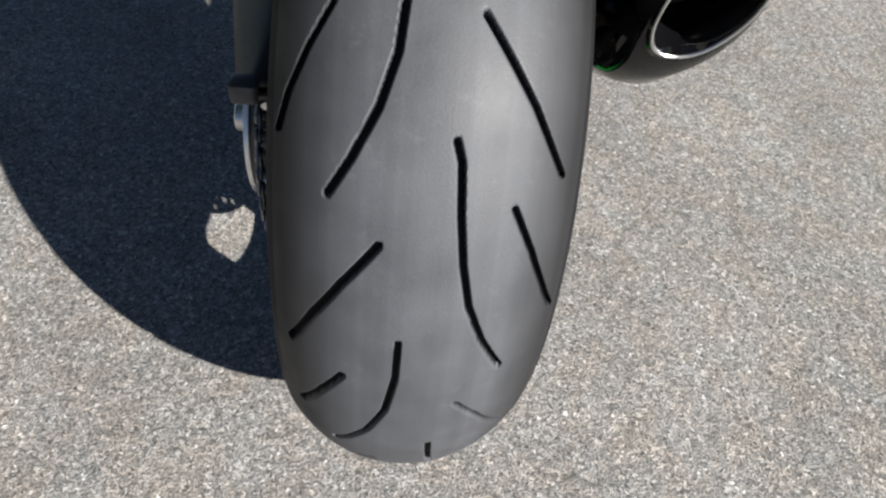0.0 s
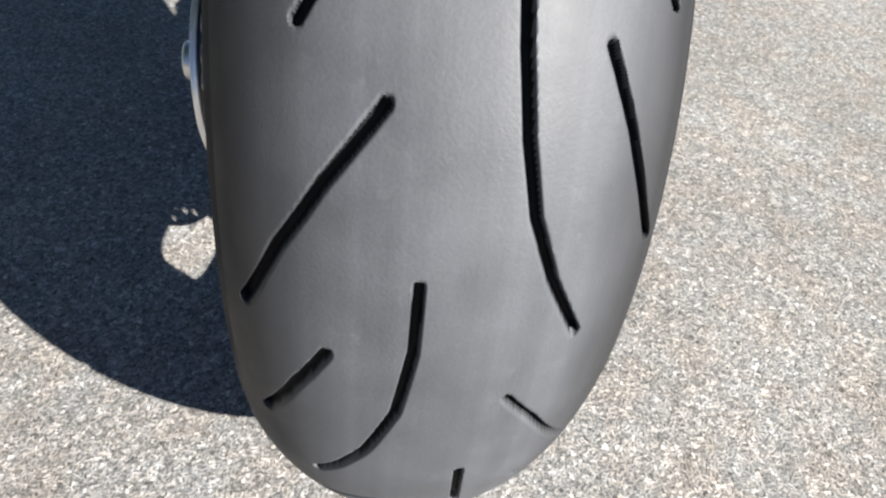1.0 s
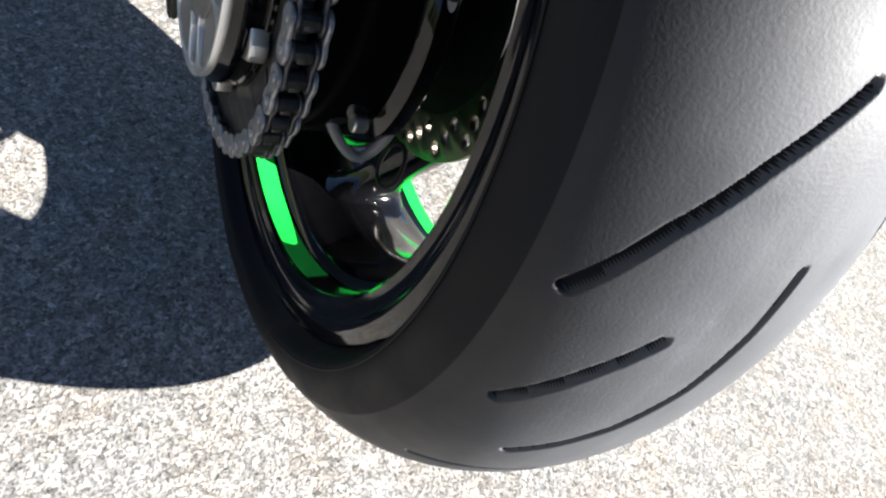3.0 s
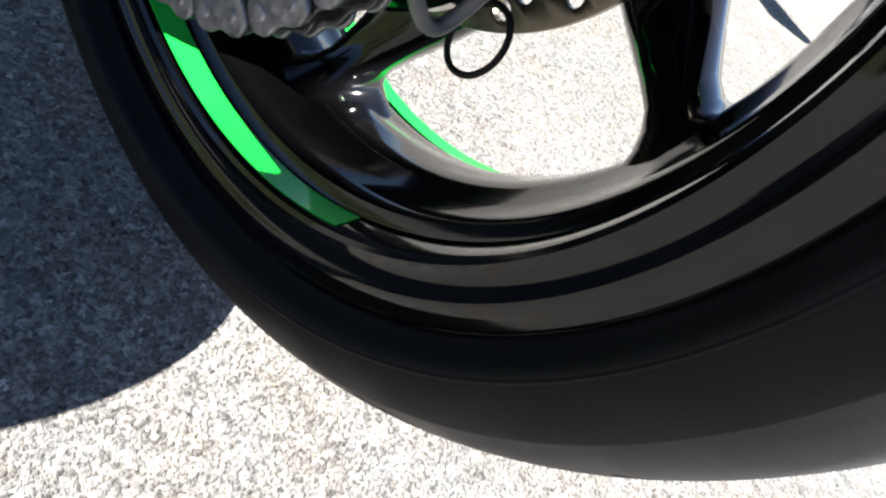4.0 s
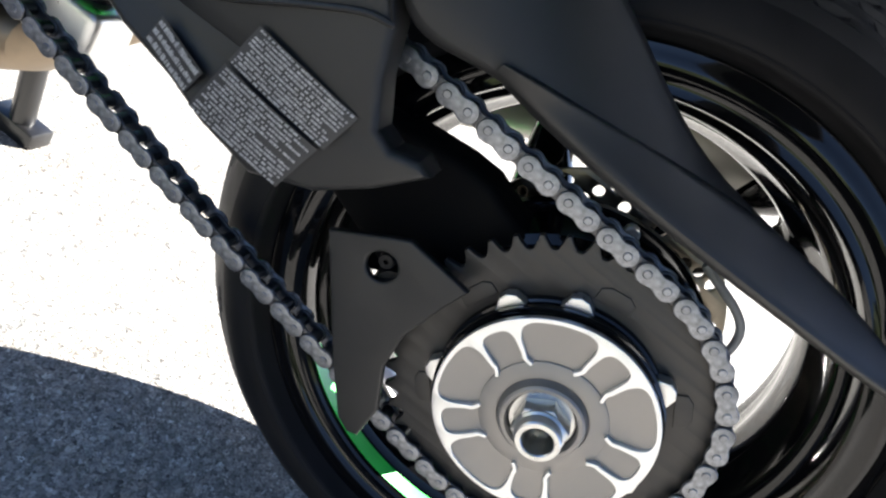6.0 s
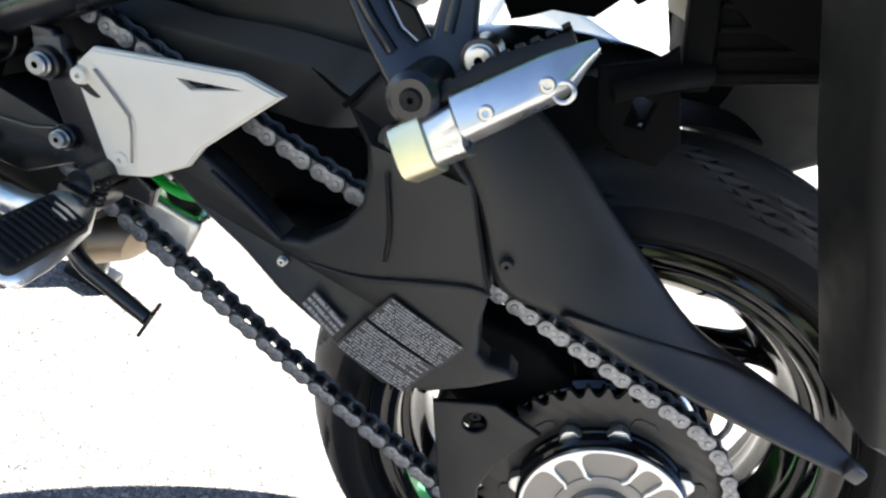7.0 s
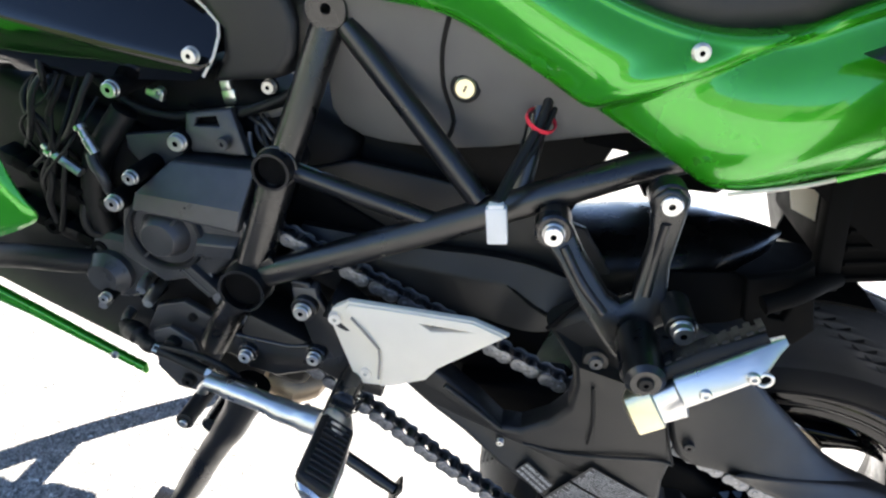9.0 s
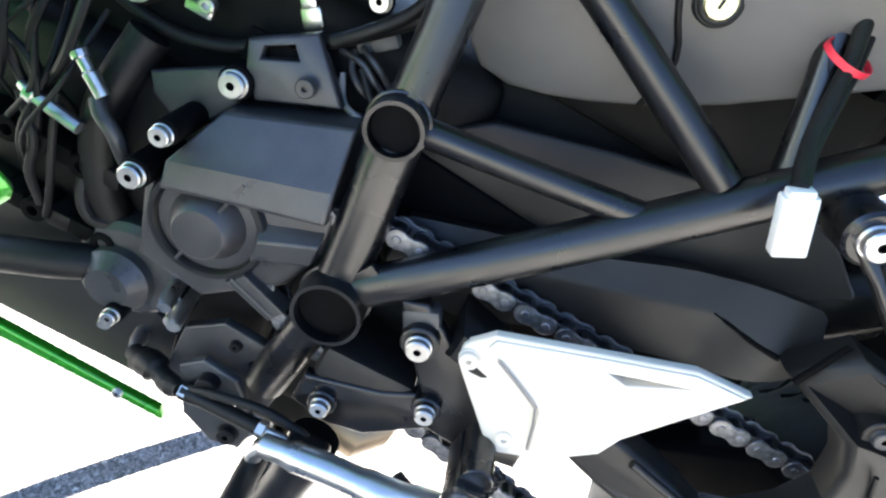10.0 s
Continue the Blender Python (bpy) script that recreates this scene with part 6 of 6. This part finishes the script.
part("stay_plate", plate([(0.2294, 0.3094), (0.1977, 0.3347), (0.1904, 0.3504), (0.1449, 0.2953), (0.1500, 0.2720), (0.1810, 0.2640), (0.2056, 0.2720)], [[(0.1950, 0.3080), (0.1800, 0.3100), (0.1760, 0.2900), (0.1890, 0.2860)]], 0.012, 0.003, 2, at_x(-0.100)), BLACK, under)
# Pale paint stands for the sunlight on this bracket.
part("bracket", plate([(0.2190, 0.3860), (0.2010, 0.3670), (0.1600, 0.3670), (0.1900, 0.4000)], (), 0.003, 0.0008, 2, at_x(-0.030)), COVER, under, "folded bracket coloured pale for the sun on it")
# Plate added on the far side to darken the gap and shade the tyre top.
part("gap_blocker", plate([(0.196, 0.390), (0.196, 0.425), (0.080, 0.425), (0.075, 0.310), (0.122, 0.298), (0.132, 0.341), (0.160, 0.350)], (), 0.006, 0.002, 2, at_x(0.104)), BLACK, under)

# pannier and its mount
mount = part("pannier_mount", plate([(0.3143, 0.5050), (0.2584, 0.5660), (0.1500, 0.6300), (0.0600, 0.6300), (0.1500, 0.5600), (0.2100, 0.5180), (0.2560, 0.5080)], (), 0.030, 0.008, 4, at_x(-0.180)), PLASTIC, bike, "black pannier mount")


def pannier(s):
    """A hard case: bevelled black inner shell, green outer lid."""
    outline = [(0.235, 0.478), (0.120, 0.350), (0.010, 0.238), (-0.030, 0.240), (-0.140, 0.380), (-0.380, 0.470), (-0.400, 0.500), (-0.360, 0.760), (0.150, 0.760), (0.225, 0.620)]
    inner_shell = plate(outline, (), 0.090, 0.015, 4, at_x(s * -0.245))
    case = part("pannier", inner_shell, PANNIER_BLACK, None)
    case.matrix_basis = BIKE
    tagged(case, "black hard pannier with a green lid hung beside the tail", "pannier", group="panniers")
    lid = plate([(0.93 * u - 0.005, 0.60 + (v - 0.60) * 0.93) for u, v in outline], (), 0.070, 0.025, 6, at_x(s * -0.320))
    part("lid", lid, GREEN, case, "metallic green lid", smooth=60)


pannier(1)
# Unseen right-hand case, inferred by symmetry; it shades the tyre and the ground.
pannier(-1)

part("inner_fender", loft([[(-w, y, z + 0.10), (-w, y, z), (w, y, z), (w, y, z + 0.10)] for y, z, w in ((0.420, 0.345, 0.085), (0.335, 0.372, 0.095), (0.285, 0.385, 0.096), (0.262, 0.395, 0.097), (0.235, 0.404, 0.098), (0.155, 0.385, 0.098), (0.020, 0.400, 0.095), (-0.120, 0.440, 0.080), (-0.260, 0.500, 0.060))], cap=True), BLACK, bike, "black inner fender under the tail", smooth=40)
# ---- stand and hoses ----
stand = part("centre_stand", tube([(-0.122, 0.600, -0.060), (-0.128, 0.602, -0.120), (-0.131, 0.614, -0.200), (-0.134, 0.626, -0.318)], [0.021, 0.019, 0.0165, 0.0150], seg=16, smooth=4), SATIN, bike, "black centre stand with both feet on the ground")
part("leg", tube([(0.118, 0.618, -0.060), (0.124, 0.628, -0.180), (0.128, 0.622, -0.318)], 0.0145, seg=16, smooth=4), SATIN, stand)
part("crossbar", tube([(-0.126, 0.626, -0.150), (0.122, 0.626, -0.150)], 0.011), SATIN, stand)
for s in (-1, 1):
    part("foot", box(s * 0.130 - 0.018, s * 0.130 + 0.018, 0.590, 0.660, -0.3425 - s * 0.004, -0.312, 0.004), SATIN, stand)
part("tang", tube([(-0.150, 0.535, -0.030), (-0.190, 0.490, -0.0190), (-0.1985, 0.4520, -0.0205), (-0.2040, 0.4190, -0.0220)], [0.0068, 0.0068, 0.0064, 0.0060], smooth=4), SATIN, stand)
part("tang_pad", moved(box(-0.009, 0.009, -0.0016, 0.0016, -0.0135, 0.0135, 0.0012), Matrix.Translation((-0.2043, 0.4175, -0.0220)) @ pose(0, 0, 0, 8, 0, 10)), SATIN, stand)

caliper = part("brake_caliper", box(-0.025, 0.045, 0.075, 0.150, -0.095, -0.035, 0.008, 3), DARK, bike, "dark rear brake caliper")
part("brake_hose", tube([(-0.085, 0.060, 0.010), (-0.094, -0.050, -0.010), (-0.083, -0.085, -0.045), (-0.063, -0.095, -0.067), (-0.049, -0.096, -0.057), (-0.043, -0.098, -0.015), (-0.045, -0.096, 0.0206), (-0.049, -0.095, 0.0589), (-0.058, -0.082, 0.105), (-0.060, -0.030, 0.125)], 0.0034, smooth=8), HOSE, caliper, "grey sleeved hose")
part("hose_clip", tube([(-0.0485, -0.0952, 0.0540), (-0.0495, -0.0948, 0.0640)], 0.0050, seg=12), DARK, caliper)
loop = [(-0.038 + 0.003 * math.cos(t), -0.103 + 0.0125 * math.sin(t), -0.050 - 0.032 * (1 - math.cos(t)) / 2) for t in (2 * math.pi * k / 24 for k in range(25))]
part("wire_loop", tube(loop, 0.0016, seg=8, smooth=2), DARK, caliper, "dark wire loop")


# ---- rail beyond the bike ----
def rail():
    """A round-edged pale rail on two legs, standing beyond the bike's far side."""
    body = part("rail", box(-0.055, 0.055, -0.58, 0.60, 0.440, 0.568, 0.036, 4), PALE_PAINT, None)
    body.matrix_basis = Matrix.Translation((2.62, 0.331, -0.07))
    part("end_cap", box(-0.058, 0.058, -0.586, -0.540, 0.436, 0.572, 0.030, 4), PALE_PAINT, body)
    for y in (0.10, 0.45):
        part("leg", tube([(0, y, 0.07), (0, y, 0.46)], 0.022, seg=20), PALE_PAINT, body)
        part("foot_plate", box(-0.05, 0.05, y - 0.05, y + 0.05, 0.07, 0.078, 0.002), PALE_PAINT, body)
    tagged(body, "pale grey painted metal rail standing on the asphalt", "rail")


rail()
